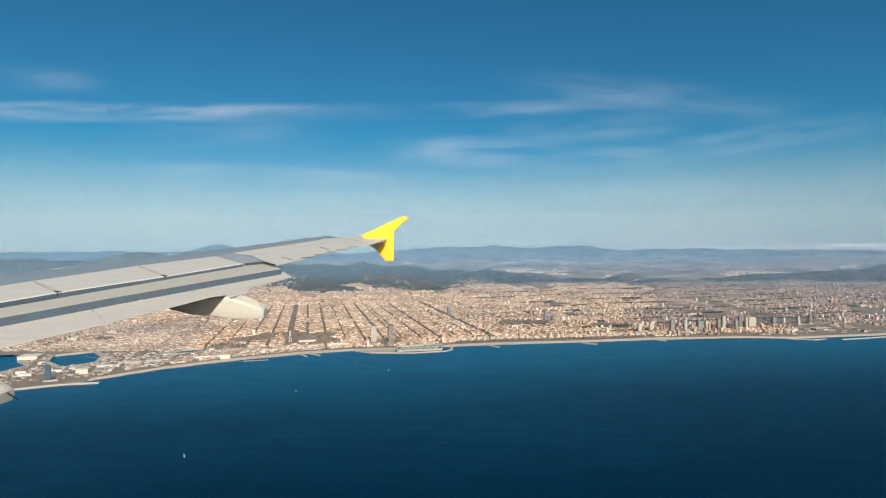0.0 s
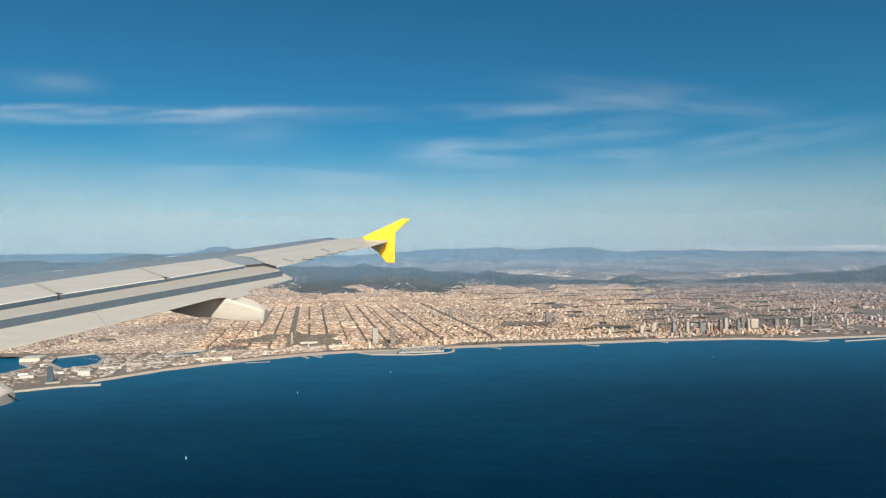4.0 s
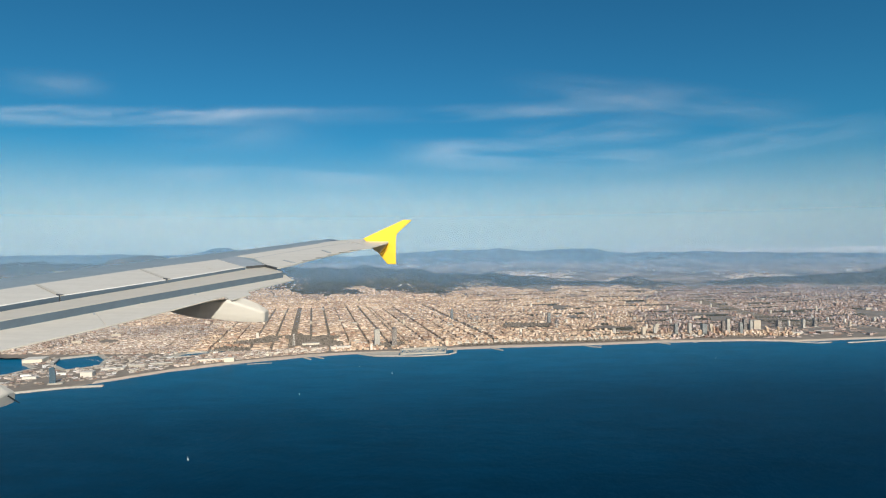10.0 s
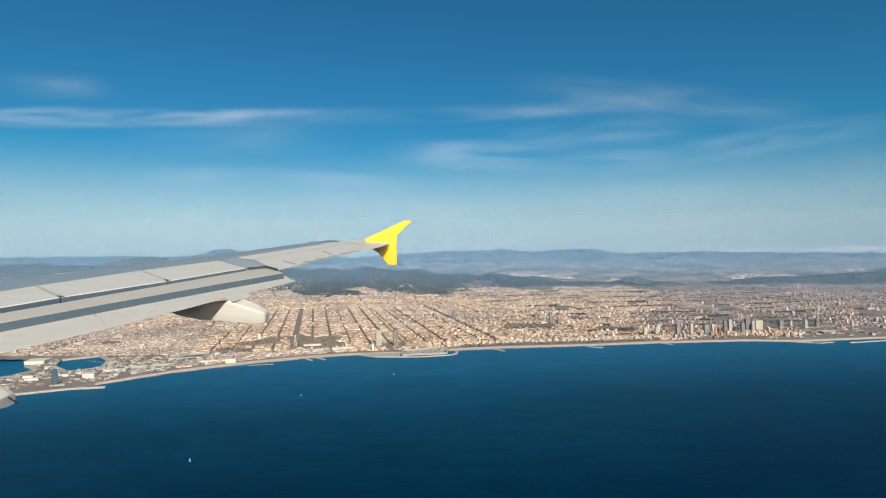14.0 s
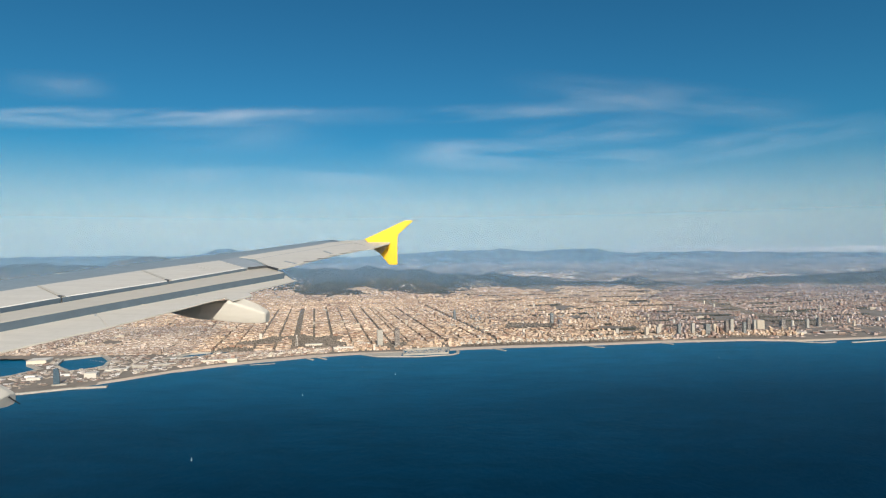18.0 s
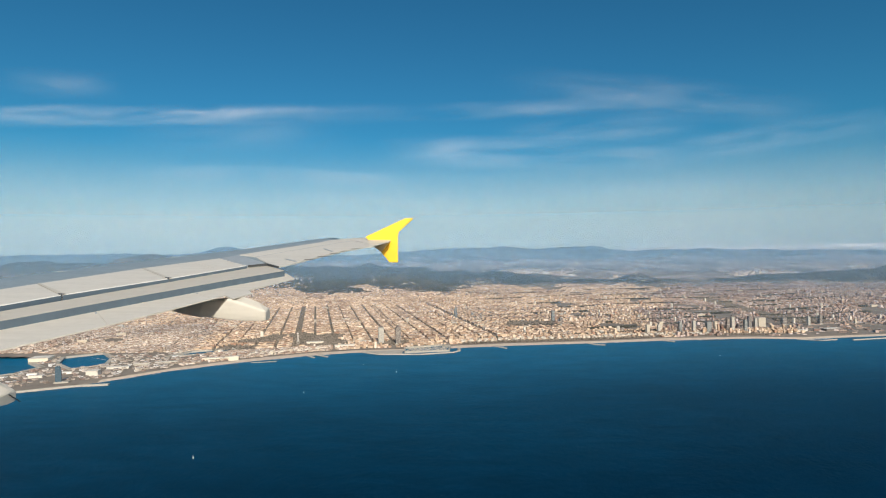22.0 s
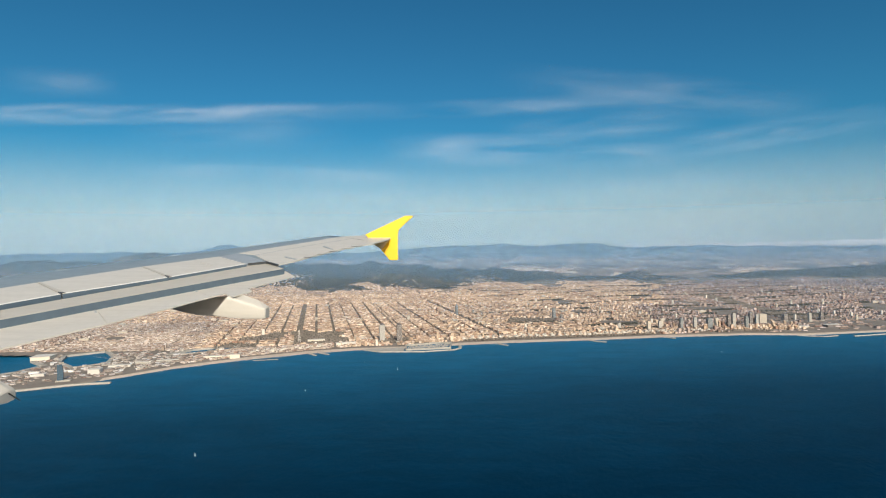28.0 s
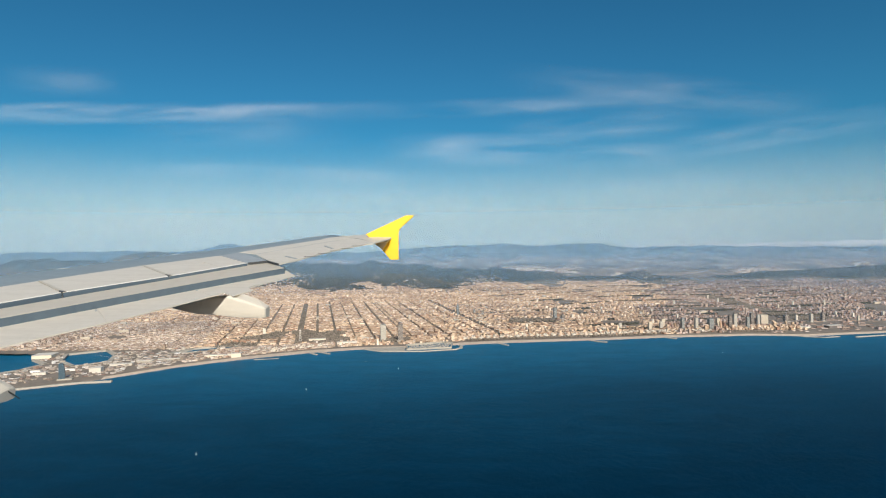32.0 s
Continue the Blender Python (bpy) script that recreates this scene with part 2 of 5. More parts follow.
def land_material():
    """Bare town ground by the coast, woods on the slopes, fields and villages on the plain behind."""
    n = Nodes("land", 0.95, spec=0.1)
    place = n.geometry("Position")
    xyz = n.split(place)
    flat = n.coord("Object", (1, 1, 1))
    stretched = n.coord("Object", (1.0, 0.42, 1.0))
    fine = n.noise(flat, 0.05, 6, 0.7)
    broad = n.noise(flat, 0.004, 5, 0.6)
    town = n.ramp(fine, [(0.3, (0.15, 0.135, 0.12)), (0.7, (0.27, 0.235, 0.20))])
    wood = n.ramp(n.noise(flat, 0.018, 6, 0.7), [(0.32, (0.032, 0.040, 0.026)), (0.52, (0.085, 0.080, 0.060)), (0.66, (0.17, 0.135, 0.105))])
    field = n.ramp(n.noise(stretched, 0.012, 6, 0.7), [(0.36, (0.10, 0.095, 0.08)), (0.5, (0.22, 0.175, 0.145)), (0.58, (0.36, 0.27, 0.22)), (0.68, (0.52, 0.42, 0.36))])
    lift = n.math("MULTIPLY", n.math("MINIMUM", n.math("MAXIMUM", n.math("SUBTRACT", xyz[1], 1800.0), 0.0), 2000.0), 0.025)
    steep = n.math("ADD", n.math("SUBTRACT", xyz[2], lift), n.math("MULTIPLY", broad, 14.0))
    slope = n.ramp(n.math("DIVIDE", steep, 40.0), [(0.43, 0.0), (0.53, 1.0)])
    c = n.mix(n.math("GREATER_THAN", n.math("ADD", xyz[1], n.math("MULTIPLY", broad, 160.0)), 1380.0), town, field)
    c = n.mix(slope, c, wood)
    n.set("Base Color", c)
    return n.mat


LAND = land_material()


def range_material(name, rock, wood, snow=None):
    n = Nodes(name, 0.95, spec=0.1)
    f = n.noise(n.coord("Object", (1, 1, 2.5)), 0.006, 6, 0.65)
    c = n.ramp(f, [(0.35, wood), (0.7, rock)])
    if snow:
        z = n.math("ADD", n.split(n.geometry("Position"))[2], n.math("MULTIPLY", f, 60.0))
        c = n.mix(n.ramp(n.math("DIVIDE", z, 200.0), [(0.50, 0.0), (0.63, 0.9)]), c, snow)
    n.set("Base Color", c)
    return n.mat


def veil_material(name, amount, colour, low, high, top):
    """Haze painted on a sheet: lets most light through, thickens above the ground and thins out aloft."""
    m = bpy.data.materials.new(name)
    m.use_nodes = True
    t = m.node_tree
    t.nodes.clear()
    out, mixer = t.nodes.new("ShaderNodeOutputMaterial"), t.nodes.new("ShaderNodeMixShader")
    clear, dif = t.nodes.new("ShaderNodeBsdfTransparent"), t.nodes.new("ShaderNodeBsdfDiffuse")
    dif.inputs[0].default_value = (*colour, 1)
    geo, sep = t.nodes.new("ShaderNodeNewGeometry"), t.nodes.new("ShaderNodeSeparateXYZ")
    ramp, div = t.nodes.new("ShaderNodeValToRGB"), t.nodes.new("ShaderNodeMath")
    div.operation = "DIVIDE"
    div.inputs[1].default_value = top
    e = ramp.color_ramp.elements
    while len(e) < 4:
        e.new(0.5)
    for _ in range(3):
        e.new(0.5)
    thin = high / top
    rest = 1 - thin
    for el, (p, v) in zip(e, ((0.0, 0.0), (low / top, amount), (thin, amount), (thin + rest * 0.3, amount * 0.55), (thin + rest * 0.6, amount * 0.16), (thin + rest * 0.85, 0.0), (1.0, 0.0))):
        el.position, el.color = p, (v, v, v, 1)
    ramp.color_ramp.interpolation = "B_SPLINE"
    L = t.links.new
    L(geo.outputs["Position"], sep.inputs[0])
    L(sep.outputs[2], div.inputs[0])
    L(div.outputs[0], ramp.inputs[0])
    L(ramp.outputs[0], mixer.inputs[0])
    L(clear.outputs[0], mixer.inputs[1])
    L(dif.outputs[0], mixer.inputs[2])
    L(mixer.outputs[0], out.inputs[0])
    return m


# ---- building blocks ----
def mesh_object(name, verts, faces, material, parent=None, smooth=False):
    me = bpy.data.meshes.new(name)
    me.from_pydata([tuple(v) for v in verts], [], [tuple(f) for f in faces])
    me.materials.append(material)
    if smooth:
        me.polygons.foreach_set("use_smooth", [True] * len(me.polygons))
    me.update()
    ob = new(name, me)
    if parent:
        ob.parent = parent
    return ob


def quads_object(name, verts, quads, material, smooth=False):
    """A large mesh straight from arrays."""
    me = bpy.data.meshes.new(name)
    verts, quads = np.asarray(verts, np.float32), np.asarray(quads, np.int32)
    me.vertices.add(len(verts))
    me.vertices.foreach_set("co", verts.ravel())
    me.loops.add(quads.size)
    me.loops.foreach_set("vertex_index", quads.ravel())
    me.polygons.add(len(quads))
    me.polygons.foreach_set("loop_start", np.arange(0, quads.size, 4, dtype=np.int32))
    me.update(calc_edges=True)
    me.validate()
    me.polygons.foreach_set("use_smooth", [smooth] * len(me.polygons))
    me.materials.append(material)
    return new(name, me)


def part(name, bm, material, parent, label=""):
    me = bpy.data.meshes.new(name)
    bmesh.ops.recalc_face_normals(bm, faces=bm.faces)
    bm.to_mesh(me)
    bm.free()
    me.materials.append(material)
    ob = new(name, me)
    ob.parent = parent
    if label:
        tagged(ob, label)
    return ob


def prism(points, low, high, bevel=0.0):
    """A bmesh: a polygon in plan drawn up from low to high (numbers, or functions of x and y)."""
    bm = bmesh.new()
    zl = low if callable(low) else (lambda x, y: low)
    zh = high if callable(high) else (lambda x, y: high)
    a = [bm.verts.new((x, y, zl(x, y))) for x, y in points]
    b = [bm.verts.new((x, y, zh(x, y))) for x, y in points]
    k = len(points)
    bm.faces.new(a[::-1])
    bm.faces.new(b)
    for i in range(k):
        bm.faces.new((a[i], a[(i + 1) % k], b[(i + 1) % k], b[i]))
    if bevel:
        bmesh.ops.bevel(bm, geom=bm.edges[:], offset=bevel, segments=2, affect="EDGES", profile=0.6)
    return bm


def box(w, d, h, z=0.0, bevel=0.0, x=0.0, y=0.0):
    return prism([(x - w / 2, y - d / 2), (x + w / 2, y - d / 2), (x + w / 2, y + d / 2), (x - w / 2, y + d / 2)], z, z + h, bevel)


def thing(name, x, y, z=0.0, turn=0.0):
    ob = new(name)
    ob.matrix_basis = pose(x, y, z, 0, 0, turn)
    ob.empty_display_size = 0.2
    return ob


# ---- plan of the coast ----
TURN = 12.5                       # the street grid, and the coast with it
CU, SU = math.cos(radians(TURN)), math.sin(radians(TURN))
COAST = [(-2400, -60), (-1200, 120), (-700, 225), (-420, 290), (-254, 334), (-218, 356), (-185, 396), (-149, 423), (-106, 447), (-73, 459), (-30, 465),
         (7, 476), (54, 485), (127, 494), (184, 503), (263, 510), (308, 503), (392, 517), (560, 570), (800, 690), (1300, 1000), (2600, 1900)]
CX, CY = np.array([p[0] for p in COAST], float), np.array([p[1] for p in COAST], float)


def coast(x):
    return np.interp(x, CX, CY)


def inside(x, y, poly):
    hit = np.zeros(np.shape(x), bool)
    for (x0, y0), (x1, y1) in zip(poly, poly[1:] + poly[:1]):
        if y0 != y1:
            hit ^= ((y0 > y) != (y1 > y)) & (x < (x1 - x0) * (y - y0) / (y1 - y0) + x0)
    return hit


BASINS = [[(-760, 470), (-313, 447), (-303, 425), (-283, 408), (-286, 386), (-300, 366), (-760, 300)],
          [(-294, 447), (-273, 466), (-252, 441), (-242, 414), (-257, 398), (-281, 420)],
          [(-214, 446), (-205, 468), (-172, 486), (-170, 470), (-195, 451)],
          [(-32, 454), (-34, 475), (-5, 487), (3, 483), (2, 460)]]
PARKS = [[(-128, 486), (-86, 488), (-84, 512), (-96, 524), (-92, 552), (-112, 560), (-120, 548), (-138, 570), (-152, 556), (-140, 530)], [(-196, 512), (-160, 500), (-146, 520), (-152, 556), (-166, 560), (-170, 536)], [(-62, 486), (-35, 490), (-30, 512), (-58, 508)],
         [(14, 487), (180, 510), (180, 520), (14, 500)], [(384, 912), (410, 905), (402, 826), (386, 732), (384, 668), (412, 604), (348, 602), (358, 662), (362, 732), (376, 834)],
         [(60, 600), (110, 600), (120, 640), (70, 650)], [(-190, 470), (-160, 470), (-150, 490), (-185, 495)]]


def ridge_noise(x, y, s, seed=0.0):
    """A cheap sum of sines that never quite repeats."""
    v = np.zeros(np.shape(x))
    for i, (a, b, c, amp) in enumerate(((1.0, 0.35, 0.3, 1.0), (-0.6, 1.1, 1.7, 0.7), (1.9, -1.3, 2.9, 0.45), (2.7, 2.3, 4.1, 0.3), (-4.3, 3.1, 5.3, 0.2), (6.1, 5.3, 0.7, 0.12))):
        v += amp * np.sin((a * x + b * y) / s + c + seed * (i + 1))
    return v / 2.0


# hills: x, y, height, half width, half depth
HILLS = [(-1040, 1390, 47, 170, 150), (-800, 1400, 40, 170, 150), (-600, 1440, 42, 190, 150), (-430, 1150, 12, 80, 60), (-200, 1095, 8, 62, 32), (-95, 1110, 6, 40, 26), (-10, 1040, 7, 55, 26),
         (1500, 1400, 40, 260, 200), (-480, 520, 13, 110, 42)]
# the wooded crest behind the city: x and height along it
CREST_X = (-520, -475, -413, -350, -290, -241, -167, -102, -44, 20, 79, 165, 225, 263, 360, 395, 410, 430, 465, 540, 612, 685, 745, 806, 866, 927, 987, 1108, 1400)
CREST_H = (28, 31, 33, 40, 46, 47, 44, 38, 34, 30, 27, 24, 19, 12, 10, 19, 21, 15, 8, 5, 10, 15, 16, 21, 26, 31, 32, 28, 26)
CREST_Y = 1270.0


def terrain(x, y):
    x, y = np.asarray(x, float), np.asarray(y, float)
    back = y - coast(x)
    z = 0.7 + np.clip(back, 0, 900) * 0.0045 + np.clip(back - 500, 0, 500) * 0.006
    for hx, hy, h, a, b in HILLS:
        d = ((x - hx) / a) ** 2 + ((y - hy) / b) ** 2
        z = z + h * np.exp(-d) * (1 + 0.25 * ridge_noise(x, y, 45.0) + 0.16 * ridge_noise(x, y, 15.0, 1.1))
    crest = np.interp(x, CREST_X, CREST_H, left=0.0)
    line = CREST_Y + 18 * np.sin(x / 90.0) + 10 * np.sin(x / 37.0)
    z = z + crest * np.exp(-((y - line) / (58.0 + 0.75 * crest)) ** 2) * (1 + 0.14 * ridge_noise(x, y, 45.0) + 0.12 * ridge_noise(x, y, 15.0, 1.1))
    z = z + np.clip(y - 1800, 0, 2000) * 0.025 * (1 + 0.05 * ridge_noise(x, y, 190.0, 2.0))     # the inland plain lies higher
    return np.where(back < 6, 0.35, z)


# ---- sea and land ----
sea = mesh_object("sea", [(-30000, -30000, 0), (30000, -30000, 0), (30000, 30000, 0), (-30000, 30000, 0)], [(0, 1, 2, 3)], WATER)
tagged(sea, "deep blue open sea, turquoise by the beaches", "sea", kind="structure")


def build_land():
    cols = np.concatenate([np.linspace(-2400, -420, 70), np.linspace(-415, 560, 330), np.linspace(570, 2600, 70)])
    depth = np.concatenate([[0.0], np.linspace(0.8, 130, 62), np.geomspace(134, 4600, 150)])
    gx = np.repeat(cols[None, :], len(depth), 0)
    gy = coast(gx) + depth[:, None]
    gz = terrain(gx, gy)
    gz[0] = -0.5
    verts = np.stack([gx, gy, gz], -1).reshape(-1, 3)
    r, c = gx.shape
    i = np.arange(r * c).reshape(r, c)
    quads = np.stack([i[:-1, :-1], i[:-1, 1:], i[1:, 1:], i[1:, :-1]], -1).reshape(-1, 4)
    mid = verts[quads].mean(1)
    wet = np.zeros(len(quads), bool)
    for b in BASINS:
        wet |= inside(mid[:, 0], mid[:, 1], b)
    ob = quads_object("ground", verts, quads[~wet], LAND, True)
    tagged(ob, "brown town ground rising to dark wooded hills", "ground", kind="structure")


build_land()


def build_beach():
    """A band of sand along the shore, widest in the bays."""
    xs = np.linspace(-215, 560, 320)
    lean = 0.5 + 0.5 * np.sin(xs / 26.0)
    wide = 3.4 + 2.8 * lean
    wide = np.where((xs > -62) & (xs < 8), 3.0, np.where(xs > 200, wide * 0.6, wide))
    rows = [(-1.5, -0.25), (0.35, 0.75), (1.0, 1.1)]
    verts = [(x, coast(x) + (w * k if k > 0 else k), z) for k, z in rows for x, w in zip(xs, wide)]
    m = len(xs)
    quads = [(j * m + i, j * m + i + 1, (j + 1) * m + i + 1, (j + 1) * m + i) for j in range(2) for i in range(m - 1)]
    mid = np.array(verts)[np.array(quads)].mean(1)
    quads = np.array(quads)[~inside(mid[:, 0], mid[:, 1], BASINS[3])]
    ob = quads_object("beach", np.array(verts), quads, SAND, True)
    tagged(ob, "pale sandy beach along the city's shore", "beach", kind="structure")


build_beach()


def build_surf():
    """Short foam lines where small waves break off the beaches."""
    g = random.Random(5)
    verts, quads = [], []
    for _ in range(46):
        x0, long, off = g.uniform(-210, 330), g.uniform(3, 11), g.uniform(1.6, 4.5)
        if -66 < x0 < 8:
            continue
        m, first = 8, len(verts)
        for i in range(m):
            x = x0 + long * i / (m - 1)
            w = 0.28 * math.sin(math.pi * (i + 0.3) / m) + 0.03
            y = float(coast(x)) - off + 0.25 * math.sin(x * 2.1)
            verts += [(x, y - w, 0.05), (x, y + w, 0.05)]
        quads += [(first + 2 * i, first + 2 * i + 2, first + 2 * i + 3, first + 2 * i + 1) for i in range(m - 1)]
    ob = quads_object("surf", np.array(verts), np.array(quads), FOAM)
    tagged(ob, "white foam lines of small waves by the beach", "surf", kind="stuff")


build_surf()


# ---- far ranges ----
def far_range(name, y, xs, tops, depth, material, label, rough=6.0, seed=0.0):
    """A mountain chain: crest heights given at a few places along it, with spurs towards the eye."""
    n = 420
    x = np.linspace(xs[0], xs[-1], n)
    crest = np.interp(x, xs, tops) + rough * ridge_noise(x, 0 * x, 60.0, seed) * 0.6 + rough * 0.35 * ridge_noise(x, 0 * x, 17.0, seed + 2)
    rows = []
    for k in np.linspace(0, 1, 16):
        yy = y - depth * (1 - k) * (0.75 + 0.4 * ridge_noise(x, 0 * x, 130.0, seed + 1))
        spur = 0.55 + 0.45 * ridge_noise(x + 90 * k, yy, 42.0, seed)
        zz = crest * (k ** 1.15) * (1 - (1 - k) * 0.55 * spur)
        rows.append(np.stack([x, yy, zz - 0.5], -1))
    rows.append(np.stack([x, y + depth * 0.3 + 0 * x, 0 * x - 1], -1))
    v = np.concatenate(rows)
    i = np.arange(len(v)).reshape(len(rows), n)
    q = np.stack([i[:-1, :-1], i[:-1, 1:], i[1:, 1:], i[1:, :-1]], -1).reshape(-1, 4)
    tagged(quads_object(name, v, q, material, True), label, "mountains", kind="structure")


NEAR_RANGE = range_material("near range", (0.10, 0.095, 0.075), (0.035, 0.045, 0.03))
FAR_RANGE = range_material("far range", (0.10, 0.095, 0.08), (0.03, 0.04, 0.035))
SNOW_RANGE = range_material("snow range", (0.2, 0.2, 0.2), (0.1, 0.11, 0.12), (0.88, 0.88, 0.90))
far_range("backdrop_hills", 3300, (-3600, -2500, -1870, -1100, -274, 365, 684, 1323, 1960, 2500, 3600), (96, 88, 80, 62, 56, 52, 60, 54, 56, 52, 56), 420, NEAR_RANGE,
          "low wooded hills behind the plain", 9, 0.4)
far_range("backdrop_mountains", 4150, (-4400, -3160, -2355, -1950, -1752, -1631, -1510, -1389, -907, -666, -344, -143, 58, 299, 420, 661, 862, 942, 1082, 1182, 1343, 1664, 1825, 2065, 2466, 2867, 3200, 4400),
          (96, 100, 104, 92, 104, 140, 142, 108, 78, 74, 90, 106, 115, 113, 123, 102, 114, 118, 116, 94, 84, 88, 94, 82, 76, 70, 66, 62), 620, FAR_RANGE,
          "blue forested mountain chain on the horizon", 7, 1.3)
far_range("backdrop_snow_peaks", 4850, (-4800, -2000, 0, 1000, 1476, 1945, 2180, 2414, 2650, 2883, 3117, 3352, 3670, 5000), (60, 60, 76, 92, 106, 114, 120, 111, 120, 111, 120, 123, 125, 118), 420, SNOW_RANGE,
          "distant snow-capped peaks on the horizon", 11, 2.1)


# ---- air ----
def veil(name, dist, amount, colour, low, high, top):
    """A see-through sheet that imitates a thin bank of haze, bent round the viewpoint."""
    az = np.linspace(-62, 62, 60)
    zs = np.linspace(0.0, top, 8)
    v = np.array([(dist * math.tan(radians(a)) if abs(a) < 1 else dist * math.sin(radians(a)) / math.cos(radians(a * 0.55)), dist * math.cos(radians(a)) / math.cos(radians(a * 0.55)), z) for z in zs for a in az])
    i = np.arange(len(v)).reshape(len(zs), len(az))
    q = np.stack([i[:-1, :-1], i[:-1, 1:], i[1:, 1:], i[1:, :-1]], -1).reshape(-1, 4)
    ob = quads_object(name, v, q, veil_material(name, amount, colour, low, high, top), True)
    tagged(ob, "thin see-through sheet coloured as far haze", "haze", kind="structure")


# the sheets' set colours stand in for light scattered by distant air
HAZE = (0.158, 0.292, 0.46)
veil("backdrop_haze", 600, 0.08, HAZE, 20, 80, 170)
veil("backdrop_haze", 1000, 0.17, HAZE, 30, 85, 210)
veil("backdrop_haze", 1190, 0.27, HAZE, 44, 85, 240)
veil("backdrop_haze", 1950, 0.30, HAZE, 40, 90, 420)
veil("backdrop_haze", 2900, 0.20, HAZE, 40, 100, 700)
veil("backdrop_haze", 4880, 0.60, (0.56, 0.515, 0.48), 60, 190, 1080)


# ---- clouds ----
def cloud_material(name, amount, seed, fine):
    m = bpy.data.materials.new(name)
    m.use_nodes = True
    t = m.node_tree
    t.nodes.clear()
    L = t.links.new
    out, mixer = t.nodes.new("ShaderNodeOutputMaterial"), t.nodes.new("ShaderNodeMixShader")
    clear, dif = t.nodes.new("ShaderNodeBsdfTransparent"), t.nodes.new("ShaderNodeBsdfDiffuse")
    dif.inputs[0].default_value = (0.84, 0.84, 0.85, 1)
    tc = t.nodes.new("ShaderNodeTexCoord")
    mp = t.nodes.new("ShaderNodeMapping")
    mp.inputs["Scale"].default_value = (0.55, 1.0, fine * 0.6)
    mp.inputs["Location"].default_value = (seed * 371.0, seed * 97.0, seed * 53.0)
    no = t.nodes.new("ShaderNodeTexNoise")
    no.inputs["Scale"].default_value, no.inputs["Detail"].default_value = 0.0026, 5
    no.inputs["Roughness"].default_value, no.inputs["Distortion"].default_value = 0.58, 0.12
    L(tc.outputs["Object"], mp.inputs[0])
    L(mp.outputs[0], no.inputs["Vector"])
    # fade out to the rim of the patch
    sp = t.nodes.new("ShaderNodeSeparateXYZ")
    L(tc.outputs["Generated"], sp.inputs[0])

    def calc(op, a, b):
        n = t.nodes.new("ShaderNodeMath")
        n.operation = op
        for i, v in enumerate((a, b)):
            if isinstance(v, bpy.types.NodeSocket):
                L(v, n.inputs[i])
            else:
                n.inputs[i].default_value = v
        return n.outputs[0]

    def hump(s):
        k = calc("MULTIPLY", calc("MULTIPLY", s, calc("SUBTRACT", 1.0, s)), 4.0)
        return calc("MAXIMUM", k, 0.0)

    rim = calc("POWER", calc("MULTIPLY", hump(sp.outputs[0]), hump(sp.outputs[2])), 2.2)
    body = calc("MULTIPLY", calc("MAXIMUM", calc("SUBTRACT", no.outputs["Fac"], 0.33), 0.0), 2.2)
    L(calc("MULTIPLY", calc("MULTIPLY", rim, calc("MINIMUM", body, 1.0)), amount * 0.44), mixer.inputs[0])
    L(clear.outputs[0], mixer.inputs[1])
    L(dif.outputs[0], mixer.inputs[2])
    L(mixer.outputs[0], out.inputs[0])
    return m


def cirrus(azimuth, rise, wide, tall, amount, seed, lean=0.0, fine=4.5):
    """A wisp of high cloud; its middle and its spread are given as slopes seen from the window."""
    d = 4780.0 + seed * 9.0
    n = 24
    verts, faces = [], []
    for j in range(5):
        for i in range(n):
            s, h = i / (n - 1) - 0.5, j / 4 - 0.5
            bow = 0.05 * math.sin(s * 7 + seed)
            verts.append((wide * d * s, 6 * math.sin(9 * s + seed), tall * d * (h + bow)))
    for j in range(4):
        for i in range(n - 1):
            a = j * n + i
            faces.append((a, a + 1, a + n + 1, a + n))
    ob = mesh_object("cirrus_cloud", verts, faces, cloud_material("cirrus", amount, seed, fine), None, True)
    ob.matrix_basis = pose(azimuth * d, d, EYE + rise * d, 0, -math.degrees(math.atan(lean)), 0)
    tagged(ob, "thin white wispy cirrus cloud in the blue sky", "cloud", "wisps of cirrus", "structure")


# slopes: sideways, up
cirrus(-0.47, 0.243, 0.95, 0.040, 0.62, 1, -0.003, 7.0)
cirrus(-0.72, 0.252, 0.34, 0.030, 0.40, 2, 0.02, 7.0)
cirrus(-0.36, 0.205, 0.50, 0.065, 0.20, 3, -0.01)
cirrus(0.07, 0.172, 0.42, 0.066, 0.62, 4, -0.03, 4.5)
cirrus(0.29, 0.158, 0.30, 0.052, 0.52, 5, 0.04, 4.5)
cirrus(0.12, 0.246, 0.62, 0.036, 0.34, 6, 0.02, 7.0)
cirrus(0.38, 0.262, 0.65, 0.080, 0.30, 7, -0.10, 5.0)
cirrus(0.27, 0.208, 0.42, 0.060, 0.34, 8, 0.06, 5.0)
cirrus(0.55, 0.190, 0.60, 0.060, 0.32, 9, 0.14, 5.0)
cirrus(-0.19, 0.132, 0.30, 0.034, 0.42, 10, -0.07, 5.0)
cirrus(-0.40, 0.142, 0.34, 0.034, 0.24, 11, -0.02, 5.0)
cirrus(-0.06, 0.078, 0.50, 0.060, 0.44, 12, -0.10, 5.0)
cirrus(-0.66, 0.30, 0.26, 0.06, 0.20, 13, -0.06, 3.0)
cirrus(0.38, 0.105, 0.50, 0.07, 0.26, 14, 0.05, 3.5)
cirrus(-0.48, 0.055, 0.80, 0.09, 0.44, 15, 0.0, 3.0)
cirrus(0.52, 0.040, 0.80, 0.07, 0.36, 16, 0.0, 4.0)


# ---- the wing ----
LIFT, DIHEDRAL = EYE - 1.45, 0.115


